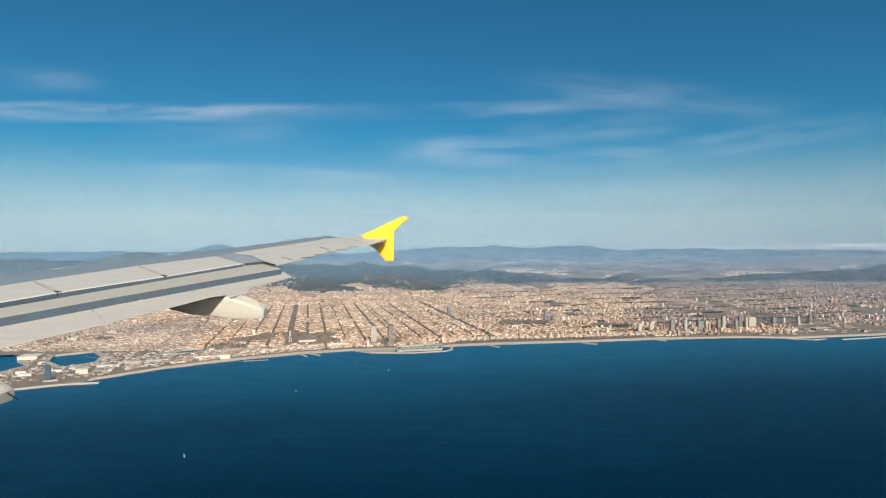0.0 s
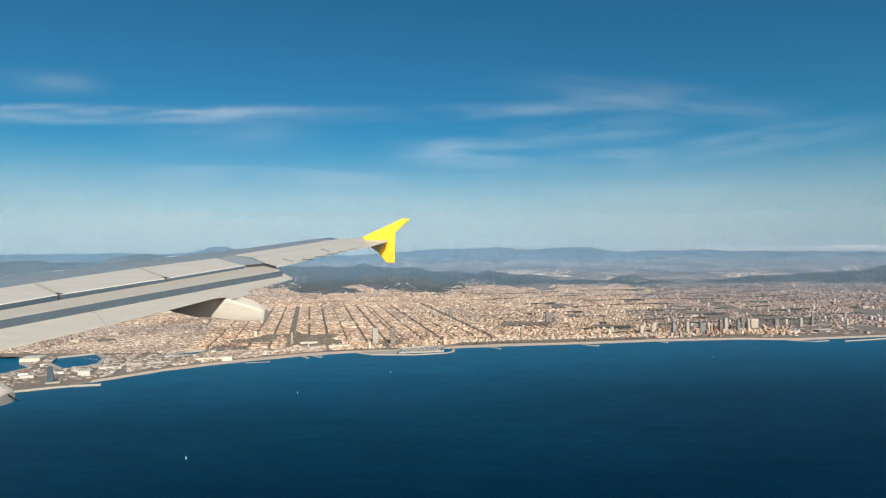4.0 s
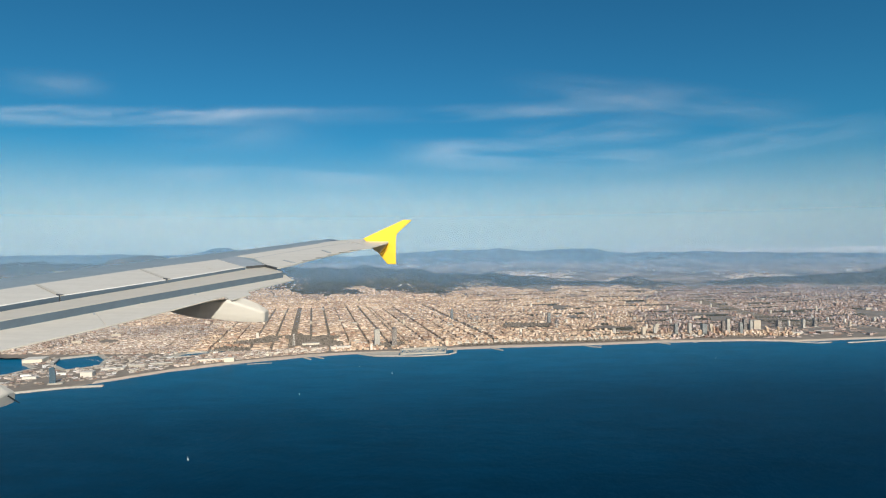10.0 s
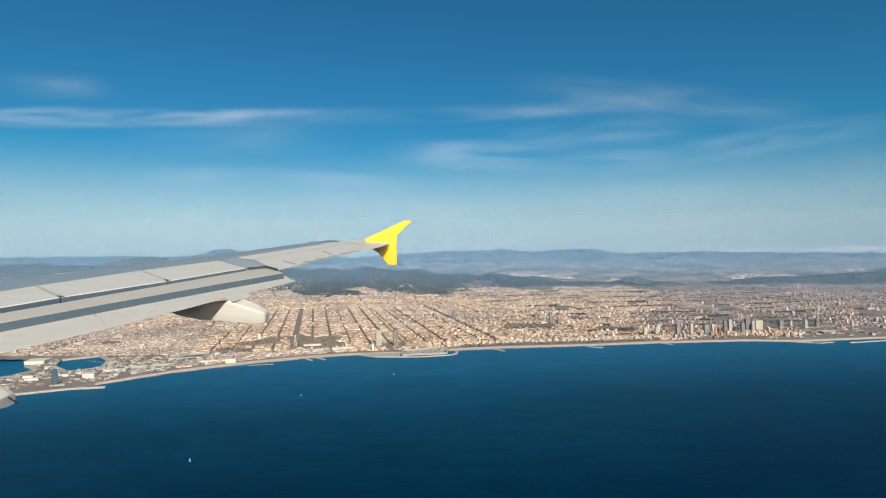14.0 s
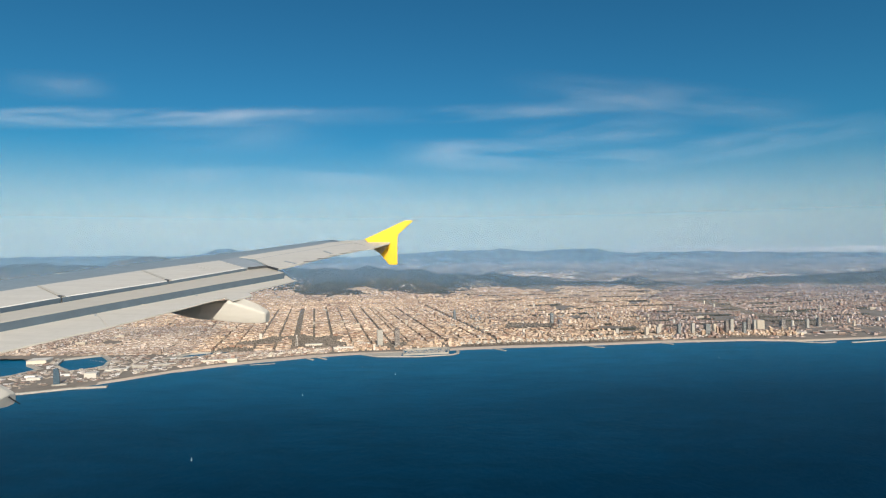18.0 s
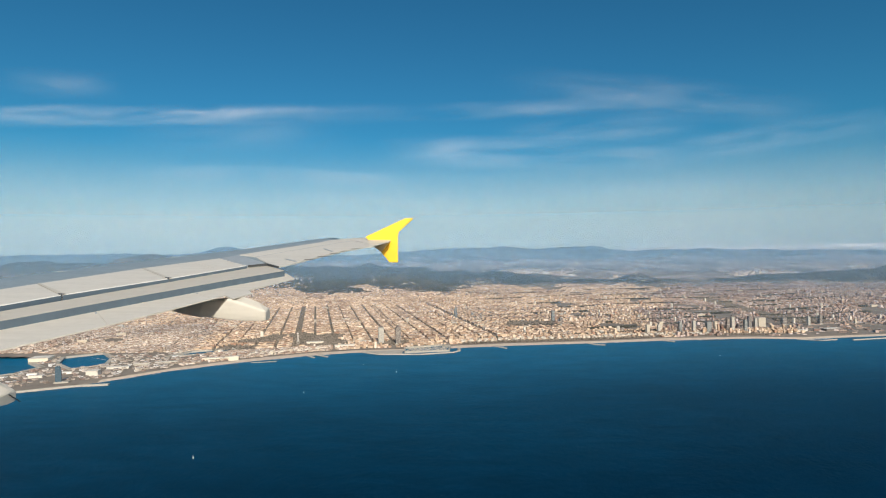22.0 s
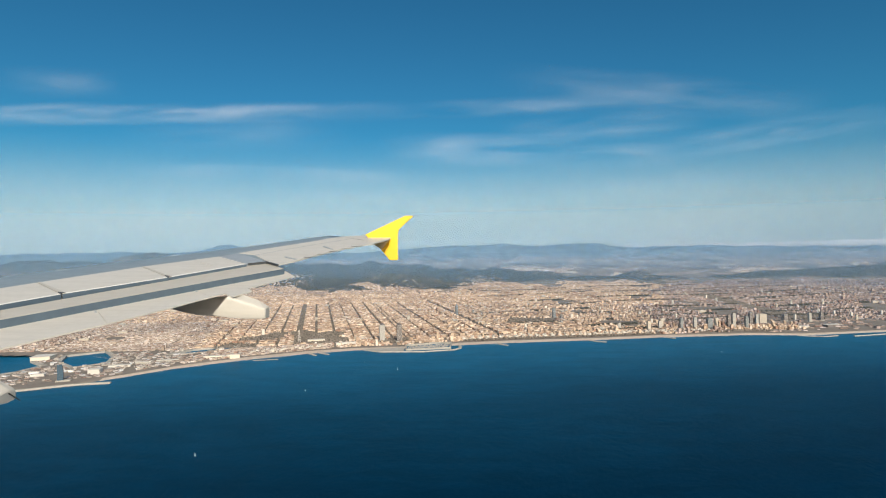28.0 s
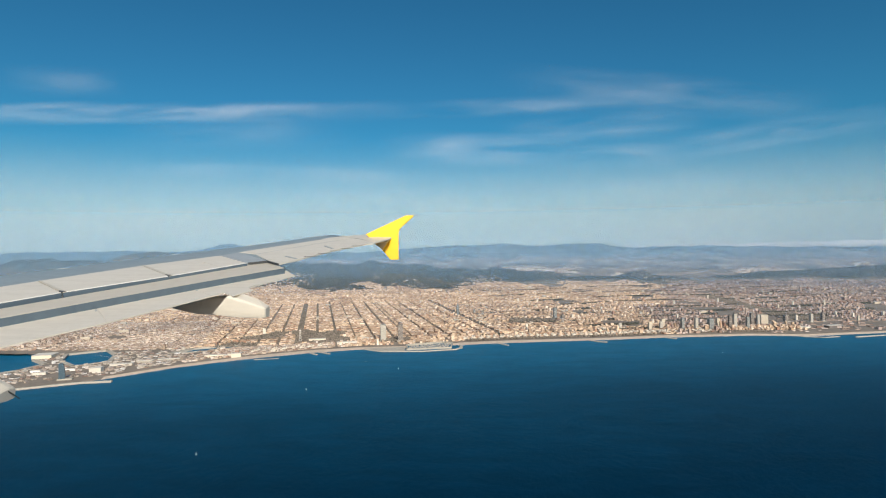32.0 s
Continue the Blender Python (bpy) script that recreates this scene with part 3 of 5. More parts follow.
def skin(level):
    return lambda x, y: LIFT + level + DIHEDRAL * y


wing = thing("aircraft_wing", -4.5, 9.0, EYE - 0.4)
tagged(wing, "pale grey airliner wing with extended flaps and yellow wingtip fence", "aircraft wing")


def wing_part(name, bm, material, label="", parent=None):
    """Parts are modelled in place; the thing's own pose is taken out again. A sub-part hangs under its part."""
    ob = part(name, bm, material, parent or wing, label)
    if parent is None:
        ob.matrix_parent_inverse = wing.matrix_basis.inverted()
    return ob


def plate(points, level, thick, bevel=0.008):
    up, down = skin(level), skin(level - thick)
    return prism(points, down, up, bevel)


def lerp(p, q, t):
    return (p[0] + (q[0] - p[0]) * t, p[1] + (q[1] - p[1]) * t)


NOSE_Y, NOSE_X = (1.5, 9.385, 10.598, 12.12, 13.264, 14.942, 15.823, 16.22), (-11.15, -7.142, -6.525, -5.70, -4.953, -4.133, -3.764, -3.40)
TAIL_Y, TAIL_X = (1.5, 5.886, 7.762, 9.131, 10.635, 12.0, 13.8, 15.2, 16.22), (-8.1, -5.97, -5.16, -4.38, -3.67, -3.42, -2.85, -2.36, -2.45)


def wing_box():
    """The fixed wing: a lofted section with a round nose, a gently arched top and a bellied underside."""
    bm = bmesh.new()
    stations = []
    for y in np.linspace(1.5, 16.22, 44):
        nose, tail = float(np.interp(y, NOSE_Y, NOSE_X)), float(np.interp(y, TAIL_Y, TAIL_X))
        chord = max(tail - nose, 0.4)
        th = 0.085 * chord + 0.05
        ring = []
        for c in (1.0, 0.75, 0.55, 0.42, 0.3, 0.2, 0.12, 0.06, 0.025, 0.008, 0.0):
            arch = 0.035 * math.sin(math.pi * min(1, c / 0.55)) if c < 0.55 else 0.0
            drop = 0.05 * (1 - min(1, math.sqrt(c / 0.10))) ** 1.5
            ring.append((nose + c * chord, y, LIFT - 0.008 + arch - drop + DIHEDRAL * y))
        for c in (0.006, 0.03, 0.08, 0.15, 0.35, 0.6, 0.85, 1.0):
            belly = 0.05 + th * (0.5 + 0.5 * math.sin(math.pi * c ** 0.6)) * min(1.0, c / 0.12) ** 0.5 * (1 - c ** 3)
            ring.append((nose + c * chord, y, LIFT - 0.008 - (belly if c < 1 else 0.03) + DIHEDRAL * y))
        stations.append([bm.verts.new(p) for p in ring])
    for a, b in zip(stations, stations[1:]):
        for i in range(len(a)):
            j = (i + 1) % len(a)
            bm.faces.new((a[i], a[j], b[j], b[i]))
    bm.faces.new(stations[0])
    bm.faces.new(stations[-1][::-1])
    for f in bm.faces:
        f.smooth = len(f.verts) == 4
    return bm


wing_part("wing_box", wing_box(), GREY, "grey fixed wing skin")
# riveted joints across the grey skin ahead of the spoilers
for y in (7.2, 9.9, 11.9, 13.6):
    xn, xt = float(np.interp(y, NOSE_Y, NOSE_X)), float(np.interp(y, TAIL_Y, TAIL_X))
    q = [(xn + (xt - xn) * c, y + 0.25 * c) for c in (0.10, 0.30)]
    wing_part("skin_joint", plate([q[0], q[1], (q[1][0] + 0.008, q[1][1] - 0.016), (q[0][0] + 0.008, q[0][1] - 0.016)], 0.022, 0.03, 0), COVER)

# spoilers: slabs with seams, hinge brackets and strips that paint shade and highlights
SF = [(-8.6, 2.2), (-6.804, 6.785), (-6.065, 8.692), (-5.354, 10.324), (-4.525, 11.754)]
SR = [(-7.6, 2.0), (-5.899, 5.886), (-5.09, 7.762), (-4.309, 9.131), (-3.598, 10.635)]
for k in range(4):
    e = 0.006
    q = [lerp(SR[k], SR[k + 1], e), lerp(SR[k], SR[k + 1], 1 - e), lerp(SF[k], SF[k + 1], 1 - e), lerp(SF[k], SF[k + 1], e)]
    n = (0.012, -0.007)
    spoiler = wing_part("spoiler", plate(q, 0.012, 0.09), WHITE)
    m = (-0.022, 0.013)
    # highlight along the rear edge, put on as a lighter strip
    wing_part("spoiler_highlight", plate([q[0], q[1], (q[1][0] + m[0], q[1][1] + m[1]), (q[0][0] + m[0], q[0][1] + m[1])], 0.0145, 0.03, 0), EDGE_GLINT, "bright strip painting the trailing edge's highlight", spoiler)
    # rear face covered dark to paint the shade of the gap behind
    wing_part("spoiler_edge_shade", plate([(q[0][0] + n[0], q[0][1] + n[1]), (q[1][0] + n[0], q[1][1] + n[1]), q[1], q[0]], 0.006, 0.09, 0), SHADE_STEEL, "dark strip painting shade behind the trailing edge", spoiler)
    h, g = SR[k + 1], SF[k + 1]
    # shadow line ahead of the spoiler, laid on as a thin grey strip
    wing_part("hinge_shadow_line", plate([q[3], q[2], (q[2][0] - 0.028, q[2][1] + 0.017), (q[3][0] - 0.028, q[3][1] + 0.017)], 0.006, 0.02, 0), COVER, "dark strip painting a shadow line along the spoiler's hinge", spoiler)
    if k < 3:
        wing_part("panel_seam", plate([h, (h[0] + 0.03, h[1] + 0.05), (g[0] + 0.018, g[1] + 0.03), g], 0.016, 0.03, 0), BEIGE, "", spoiler)
        wing_part("hinge_bracket", plate([(h[0] - 0.012, h[1] - 0.022), (h[0] + 0.026, h[1] + 0.046), lerp(h, g, 0.13)], 0.020, 0.05, 0), DARK, "black hinge bracket", spoiler)
# thin stiffener seam on the outermost spoiler
a, b = lerp(SF[3], SF[4], 0.62), lerp(SR[3], SR[4], 0.62)
wing_part("panel_seam", plate([lerp(a, b, 0.1), lerp(a, b, 0.8), (b[0] - 0.19, b[1] + 0.25)], 0.0145, 0.02, 0), BEIGE)
# cover plate outboard of the spoilers
wing_part("shroud_panel", plate([(-4.544, 11.82), (-4.37, 12.378), (-3.336, 10.993), (-3.616, 10.717)], 0.004, 0.05), COVER, "grey metal cover panel")
wing_part("shroud_edge", plate([(-3.605, 10.71), (-3.33, 10.985), (-2.985, 10.56), (-2.998, 10.545), (-3.334, 10.96), (-3.598, 10.70)], 0.010, 0.035, 0), DARK, "dark rear edge of the cover")
# outer wing panels and aileron
FRONT = [(-4.369, 12.409), (-3.969, 13.413), (-3.681, 14.313), (-3.351, 15.342), (-2.828, 16.173)]
SEAM = [(-3.894, 12.058), (-3.58, 12.947), (-3.096, 14.177), (-2.481, 15.664)]
for k in range(3):
    wing_part("outer_panel", plate([SEAM[k], SEAM[k + 1], FRONT[k + 1] if k < 2 else FRONT[4], *((FRONT[3],) if k == 2 else ()), FRONT[k]], 0.004, 0.05, 0.004), WHITE)
wing_part("panel_seam", plate([(x + 0.006, y - 0.01) for x, y in SEAM] + [(x + 0.028, y - 0.05) for x, y in SEAM[::-1]], 0.003, 0.03, 0), COVER, "narrow grey gap ahead of the aileron")
aileron = wing_part("aileron", plate([(-3.31, 10.978), (-3.866, 11.985), (-3.55, 12.87), (-3.07, 14.08), (-2.458, 15.55), (-2.126, 15.088), (-1.72, 14.157), (-1.948, 13.829), (-2.322, 12.929),
                                      (-2.608, 11.945), (-2.832, 11.019), (-2.987, 10.551)], 0.006, 0.025, 0.004), WHITE)
for p, q in (((-3.18, 11.6), (-2.86, 11.2)), ((-2.80, 13.5), (-2.49, 12.9))):
    wing_part("actuator_fairing", plate([p, (p[0] + 0.03, p[1] + 0.03), (q[0] + 0.03, q[1] + 0.03), q], 0.020, 0.03, 0.004), COVER, "small dark actuator fairing", aileron)
wing_part("tip_cap", plate([(-2.828, 16.173), (-2.475, 15.66), (-2.13, 15.13), (-1.74, 14.2), (-1.432, 15.48), (-1.50, 16.05), (-2.263, 16.5)], 0.008, 0.03, 0.006), WHITE)
# flap: forward skin, bay coloured dark for its shade, aft skin
BF = [(-8.3, 1.4), (-5.871, 5.859), (-5.314, 6.991), (-4.699, 8.292), (-4.29, 9.129), (-3.827, 10.256), (-3.394, 11.149)]
BR = [(-7.9, 1.1), (-5.493, 5.483), (-4.943, 6.503), (-4.346, 7.671), (-3.949, 8.405), (-3.468, 9.295), (-2.842, 10.36)]
flap = wing_part("flap", plate([(-8.0, 0.9), (-5.40, 5.4), (-4.85, 6.3), (-2.86, 10.62), (-3.14, 11.362), (-4.60, 8.9), (-6.008, 5.997), (-8.5, 1.4)], -0.16, 0.02, 0), SHADE_STEEL, "blue-grey metal flap body, coloured dark as if shaded")
wing_part("flap_well", plate([(-8.2, 1.0), (-5.7, 5.7), (-5.15, 6.85), (-4.15, 8.95), (-3.30, 11.0), (-3.75, 11.1), (-4.6, 9.3), (-6.2, 6.2), (-8.6, 1.6)], -0.062, 0.03, 0), SHADE_STEEL)
for cut in ((0, 3), (3, 7)):
    f, r = BF[cut[0]:cut[1]] if cut[0] == 0 else BF[cut[0] - 1:cut[1]], BR[cut[0]:cut[1]] if cut[0] == 0 else BR[cut[0] - 1:cut[1]]
    # a dark strip paints shade over the skin's aft face
    wing_part("flap_edge_shade", plate([(x + 0.012, y - 0.007) for x, y in r] + r[::-1], -0.044, 0.10, 0), SHADE_STEEL, "", flap)
    wing_part("flap_forward_skin", plate(r + f[::-1], -0.038, 0.06, 0.006), BEIGE, "beige forward flap panel", flap)
for p, q in (((-5.06, 6.66), (-4.845, 6.73)), ((-4.30, 7.95), (-4.11, 8.02))):
    wing_part("flap_bracket", plate([p, (q[0], q[1]), (q[0] + 0.006, q[1] + 0.012), (p[0] + 0.006, p[1] + 0.012)], -0.135, 0.03, 0), BEIGE, "small pale bracket across the bay", flap)
AFT = [[(-7.2, 0.9), (-4.736, 4.731), (-4.328, 5.698), (-3.863, 6.711), (-4.449, 7.472), (-4.986, 6.561), (-5.571, 5.562), (-7.9, 1.2)],
       [(-3.861, 6.716), (-3.549, 7.557), (-3.293, 8.283), (-3.775, 8.828), (-3.949, 8.407), (-4.178, 7.959), (-4.447, 7.475)],
       [(-3.2915, 8.287), (-3.201, 8.539), (-2.999, 8.302), (-2.864, 8.72), (-3.011, 8.982), (-2.589, 10.116), (-2.897, 10.709), (-3.524, 9.447), (-3.7735, 8.831)]]
for q in AFT:
    wing_part("flap_aft_skin", plate(q, -0.14, 0.016, 0.004), WHITE, "pale aft flap panel", flap)
for p in ((-4.43, 7.40), (-3.75, 8.78)):
    wing_part("jack_fitting", plate([p, (p[0] + 0.03, p[1] - 0.01), (p[0] + 0.09, p[1] - 0.10), (p[0] + 0.06, p[1] - 0.10)], -0.132, 0.02, 0.003), COVER, "small dark fitting on the flap", flap)


def pod_mesh(stations, y, crown=0.0):
    """A faceted pod lofted from sections: x at top and at bottom, z of both, and width. The crown rises behind the near shoulder."""
    bm = bmesh.new()
    rings = []
    for k, (xt, xb, zt, zb, w) in enumerate(stations):
        ring = []
        c = crown * (0.15, 0.8, 0.9, 0.6, 0.4)[min(k, 4)]
        for across, down in ((0.10, -c), (-0.44, 0.0), (-0.5, 0.10), (-0.5, 0.62), (-0.46, 0.94), (0.0, 1.0), (0.46, 0.94), (0.5, 0.62), (0.48, 0.10), (0.36, -c * 0.6)):
            ring.append(bm.verts.new((xt + (xb - xt) * down, y + across * w, EYE + zt + (zb - zt) * down)))
        rings.append(ring)
    for a, b in zip(rings, rings[1:]):
        for i in range(10):
            bm.faces.new((a[i], a[(i + 1) % 10], b[(i + 1) % 10], b[i]))
    bm.faces.new(rings[0])
    bm.faces.new(rings[-1][::-1])
    bmesh.ops.bevel(bm, geom=bm.edges[:], offset=0.006, segments=2, affect="EDGES")
    return bm


def fairing(dx, dy, dz, deep=1.0):
    """A flap track fairing: its fixed nose sits farther in under the flap than its moving tail."""
    y = 8.48 + dy
    fixed = [(-4.17, -4.17, -0.825, -0.84, 0.05), (-3.84, -3.84, -0.757, -0.917, 0.18), (-3.565, -3.655, -0.69, -0.955, 0.27), (-3.12, -3.36, -0.66, -0.965, 0.27)]
    tail = [(-3.085, -3.325, -0.633, -0.920, 0.31), (-2.937, -3.10, -0.685, -0.953, 0.30), (-2.736, -2.874, -0.752, -0.970, 0.28), (-2.575, -2.596, -0.812, -0.970, 0.24), (-2.555, -2.56, -0.827, -0.961, 0.20)]
    move = lambda rows: [(a + dx, b + dx, c + dz, c + dz + (d - c) * deep, w) for a, b, c, d, w in rows]
    pod = wing_part("track_fairing", pod_mesh(move(fixed), y + 0.32), POD, "shaded grey fixed flap fairing")
    wing_part("track_fairing_tail", pod_mesh(move(tail), y, 0.26), POD, "pale moving flap fairing tail", pod)


fairing(0.0, 0.0, 0.0)
fairing(-1.085, -3.60, -0.345, 0.64)


def fence():
    """The two-winged plate at the wingtip, swept up and down."""
    pts = [(-2.15, 0.45), (-1.052, 0.966), (-0.837, 0.958), (-1.248, 0.604), (-1.278, 0.496), (-1.256, -0.237), (-1.484, -0.237), (-1.701, 0.052), (-1.94, 0.27)]
    bm = bmesh.new()
    y0 = 15.78
    a = [bm.verts.new((x, y0 + 0.10 * z + 0.035, EYE + z)) for x, z in pts]
    b = [bm.verts.new((x, y0 + 0.10 * z - 0.035, EYE + z)) for x, z in pts]
    k = len(pts)
    bm.faces.new(a)
    bm.faces.new(b[::-1])
    for i in range(k):
        bm.faces.new((a[i], a[(i + 1) % k], b[(i + 1) % k], b[i]))
    bmesh.ops.bevel(bm, geom=[e for e in bm.edges if len(e.link_faces) == 2], offset=0.014, segments=2, affect="EDGES")
    return bm


tip_fence = wing_part("wingtip_fence", fence(), YELLOW, "bright yellow wingtip fence")
# the tip's tapered tail cone in front of the fence
bm = bmesh.new()
vs = [bm.verts.new((x, y, EYE + z)) for y in (15.60, 15.72) for x, z in ((-1.947, 0.222), (-1.445, 0.345), (-1.687, 0.045))]
for f in ((0, 1, 2), (5, 4, 3), (0, 3, 4, 1), (1, 4, 5, 2), (2, 5, 3, 0)):
    bm.faces.new([vs[i] for i in f])
wing_part("tip_fillet", bm, OCHRE, "shaded grey fillet under the tip")


def wick(x, y, z, long, drop=0.0, parent=None):
    bm = bmesh.new()
    bmesh.ops.create_cone(bm, cap_ends=True, segments=6, radius1=0.006, radius2=0.004, depth=long)
    bmesh.ops.transform(bm, matrix=pose(x + long / 2, y, z, 0, 90 + drop, 0), verts=bm.verts)
    wing_part("static_wick", bm, BLACK, "thin black static wick", parent)


for x, z in ((-0.86, 0.955), (-1.25, 0.57), (-1.275, 0.20), (-1.26, -0.20)):
    wick(x, 15.78, EYE + z, 0.15, 0.0, tip_fence)
for t in (0.30, 0.45, 0.60, 0.75, 0.9):
    p = lerp((-2.987, 10.551), (-1.948, 13.829), t)
    wick(p[0] - 0.10, p[1] + 0.02, LIFT + DIHEDRAL * p[1] + 0.012, 0.24, 0.0, aileron)
wick(-3.64, 4.88, EYE - 1.205, 0.115, 32)
# the aircraft banks a little against the land
wing.matrix_basis = Matrix.Translation((0, 0, EYE)) @ pose(0, 0, 0, 0, 0.6, 0) @ Matrix.Translation((0, 0, -EYE)) @ wing.matrix_basis


# ---- the city ----
rng = np.random.default_rng(7)


def boxes(name, x, y, w, d, h, turn, material, label, sink=0.6, pitched=None):
    """Many buildings in one mesh: each a block on the ground, turned in plan, with a low parapet step."""
    n = len(x)
    z = terrain(x, y)
    c, s = np.cos(turn), np.sin(turn)
    sx, sy = np.array([-0.5, 0.5, 0.5, -0.5]), np.array([-0.5, -0.5, 0.5, 0.5])
    px = x[:, None] + (sx * w[:, None]) * c[:, None] - (sy * d[:, None]) * s[:, None]
    py = y[:, None] + (sx * w[:, None]) * s[:, None] + (sy * d[:, None]) * c[:, None]
    low = np.stack([px, py, np.repeat((z - sink)[:, None], 4, 1)], -1)
    high = np.stack([px, py, np.repeat((z + h)[:, None], 4, 1)], -1)
    if pitched is not None:
        ridge = (h * 0.22 * pitched)[:, None] * np.array([0.0, 0.0, 1.0, 1.0])
        high[:, :, 2] += ridge
    v = np.concatenate([low, high], 1).reshape(-1, 3)
    base = (np.arange(n) * 8)[:, None, None]
    f = np.array([[0, 1, 5, 4], [1, 2, 6, 5], [2, 3, 7, 6], [3, 0, 4, 7], [4, 5, 6, 7]])
    ob = quads_object(name, v, (base + f).reshape(-1, 4), material)
    return tagged(ob, label, "buildings", kind="stuff")


def to_plan(u, v):
    """From the street grid (along the shore, inland) to x and y."""
    return u * CU - v * SU, u * SU + v * CU


def keep_off(x, y, margin=0.0):
    ok = y - coast(x) > 14
    for p in BASINS + PARKS:
        ok &= ~inside(x, y, p)
    return ok


def thinned(x, y):
    """True where the slopes are built over: the hills' tops stay wooded."""
    z = terrain(x, y)
    back = y - coast(x)
    base = 0.7 + np.clip(back, 0, 900) * 0.0045 + np.clip(back - 500, 0, 500) * 0.006
    up = z - base
    patch = ridge_noise(x, y, 38.0, 0.7)
    return (up < 5.5 + 5 * patch) & ((up < 2.5) | (patch > -0.2))


BLOCK, STREET = 14.0, 2.2
FIRST = -90.4
AVENUES = (-17.5, 76.0, 158.0)


def grid_district():
    """Square blocks with cut yards: eight houses round each yard, of uneven height."""
    step = BLOCK + STREET
    us, vs = np.meshgrid(np.arange(FIRST, 262, step), np.arange(505, 900, step))
    us, vs = us.ravel() + 0.5 * np.sin(us.ravel() * 0.9), vs.ravel()
    X, Y, W, D, Hh, T = [], [], [], [], [], []
    for i, j in ((-1, -1), (0, -1), (1, -1), (-1, 0), (1, 0), (-1, 1), (0, 1), (1, 1), (0, 0)):
        yard = i == 0 and j == 0
        for half in (-0.25, 0.25):
            n = len(us)
            du, dv = (half, 0) if j else (0, half)
            cell = BLOCK / 3
            u = us + (i + du) * cell + rng.normal(0, 0.06, n)
            v = vs + (j + dv) * cell + rng.normal(0, 0.06, n)
            h = rng.normal(1.8, 0.3, n) * np.where(rng.random(n) < 0.07, 1.45, 1.0)
            if yard:
                h = rng.uniform(0.3, 0.9, n)
            w = np.full(n, cell * (0.5 if j else 1.0)) * rng.uniform(0.93, 1.0, n)
            d = np.full(n, cell * (1.0 if j else 0.5)) * rng.uniform(0.93, 1.0, n)
            x, y = to_plan(u, v)
            wide = np.zeros(n, bool)
            for a in AVENUES:
                wide |= np.abs(u - a) < (3.2 if a < 0 else 1.5)
            ok = keep_off(x, y) & thinned(x, y) & ~wide & (rng.random(n) > 0.03) & (y - coast(x) > 40) & (np.abs(u + v * 0.42 - 430) > 3.0)
            X.append(x[ok]), Y.append(y[ok]), W.append(w[ok]), D.append(d[ok]), Hh.append(np.clip(h[ok], 0.3, 4)), T.append(np.full(ok.sum(), radians(TURN)))
    boxes("grid_district_houses", *map(np.concatenate, (X, Y, W, D, Hh, T)), CITY, "beige and terracotta city blocks in a square street grid")


def loose_district(name, label, region, pitch, size, height, turn_spread, drop=0.12, seed=1, tall=0.03, band=None, base_turn=TURN, material=None, wild=False):
    """Houses set less regularly: old quarters, suburbs, outskirts."""
    r = np.random.default_rng(seed)
    x0, x1, y0, y1 = region
    gx, gy = np.meshgrid(np.arange(x0, x1, pitch), np.arange(y0, y1, pitch * 1.15))
    x = (gx + r.uniform(-0.38, 0.38, gx.shape) * pitch).ravel()
    y = (gy + r.uniform(-0.38, 0.38, gy.shape) * pitch).ravel()
    n = len(x)
    quarter = np.floor(ridge_noise(x, y, 60.0, seed * 1.3) * 2.5)
    turn = radians(base_turn) + quarter * turn_spread + r.normal(0, 0.05, n)
    c, s = np.cos(-radians(TURN)), np.sin(-radians(TURN))
    u, v = x * c - y * s, x * s + y * c
    road = (np.abs((u + 9 * np.sin(v / 60.0)) % 47.0 - 23) < 1.4) | (np.abs((v + 11 * np.sin(u / 70.0)) % 39.0 - 20) < 1.3)
    open_ground = ridge_noise(x, y, 26.0, seed + 0.3) > np.where(x > 150, 0.62, 1.05)
    ok = keep_off(x, y) & (thinned(x, y) != wild) & ~road & ~open_ground & (r.random(n) > drop)
    if band is not None:
        ok &= band(u, v, x, y)
    x, y, turn = x[ok], y[ok], turn[ok]
    n = len(x)
    w, d = r.uniform(*size, n), r.uniform(*size, n)
    h = np.clip(r.normal(height, height * 0.25, n), height * 0.4, height * 2.2)
    high = r.random(n) < tall
    h = np.where(high, h * r.uniform(1.6, 2.8, n), h)
    return boxes(name, x, y, w, d, h, turn, material or CITY, label, 0.8, (r.random(n) < 0.4).astype(float))


def in_grid(u, v):
    return (u > -84) & (u < 262) & (v > 500) & (v < 870)


grid_district()
loose_district("old_town_houses", "crowded old town of beige and pinkish houses", (-420, -80, 400, 640), 2.15, (1.3, 2.8), 0.85, 0.30, 0.05, 3,
               band=lambda u, v, x, y: ~in_grid(u, v) & ((x > -188) | (y > 462)), material=OLD)
def shore_band(east):
    return lambda u, v, x, y: ~in_grid(u, v) & (v > 440) & ((x > 215 + 0.15 * (y - 600)) == east) & ((x < 240) | (ridge_noise(x, y, 34.0, 3.0) < 0.25)) & ((x < 252) | (y - coast(x) > 46))


def north_band(east):
    return lambda u, v, x, y: ~in_grid(u, v) & (y > 740) & ((x > 0.36 * y + 30 * ridge_noise(x, y, 40.0)) == east)


for east, name, label in ((False, "shore_district_houses", "mixed cream apartment blocks behind the beach"), (True, "east_shore_houses", "worn apartment blocks and works behind the eastern beach")):
    loose_district(name, label, (-90, 560, 470, 760), 2.7, (1.3, 2.9), 1.35, 0.12, 0.10, 5, 0.07, band=shore_band(east), material=WORKS if east else CITY)
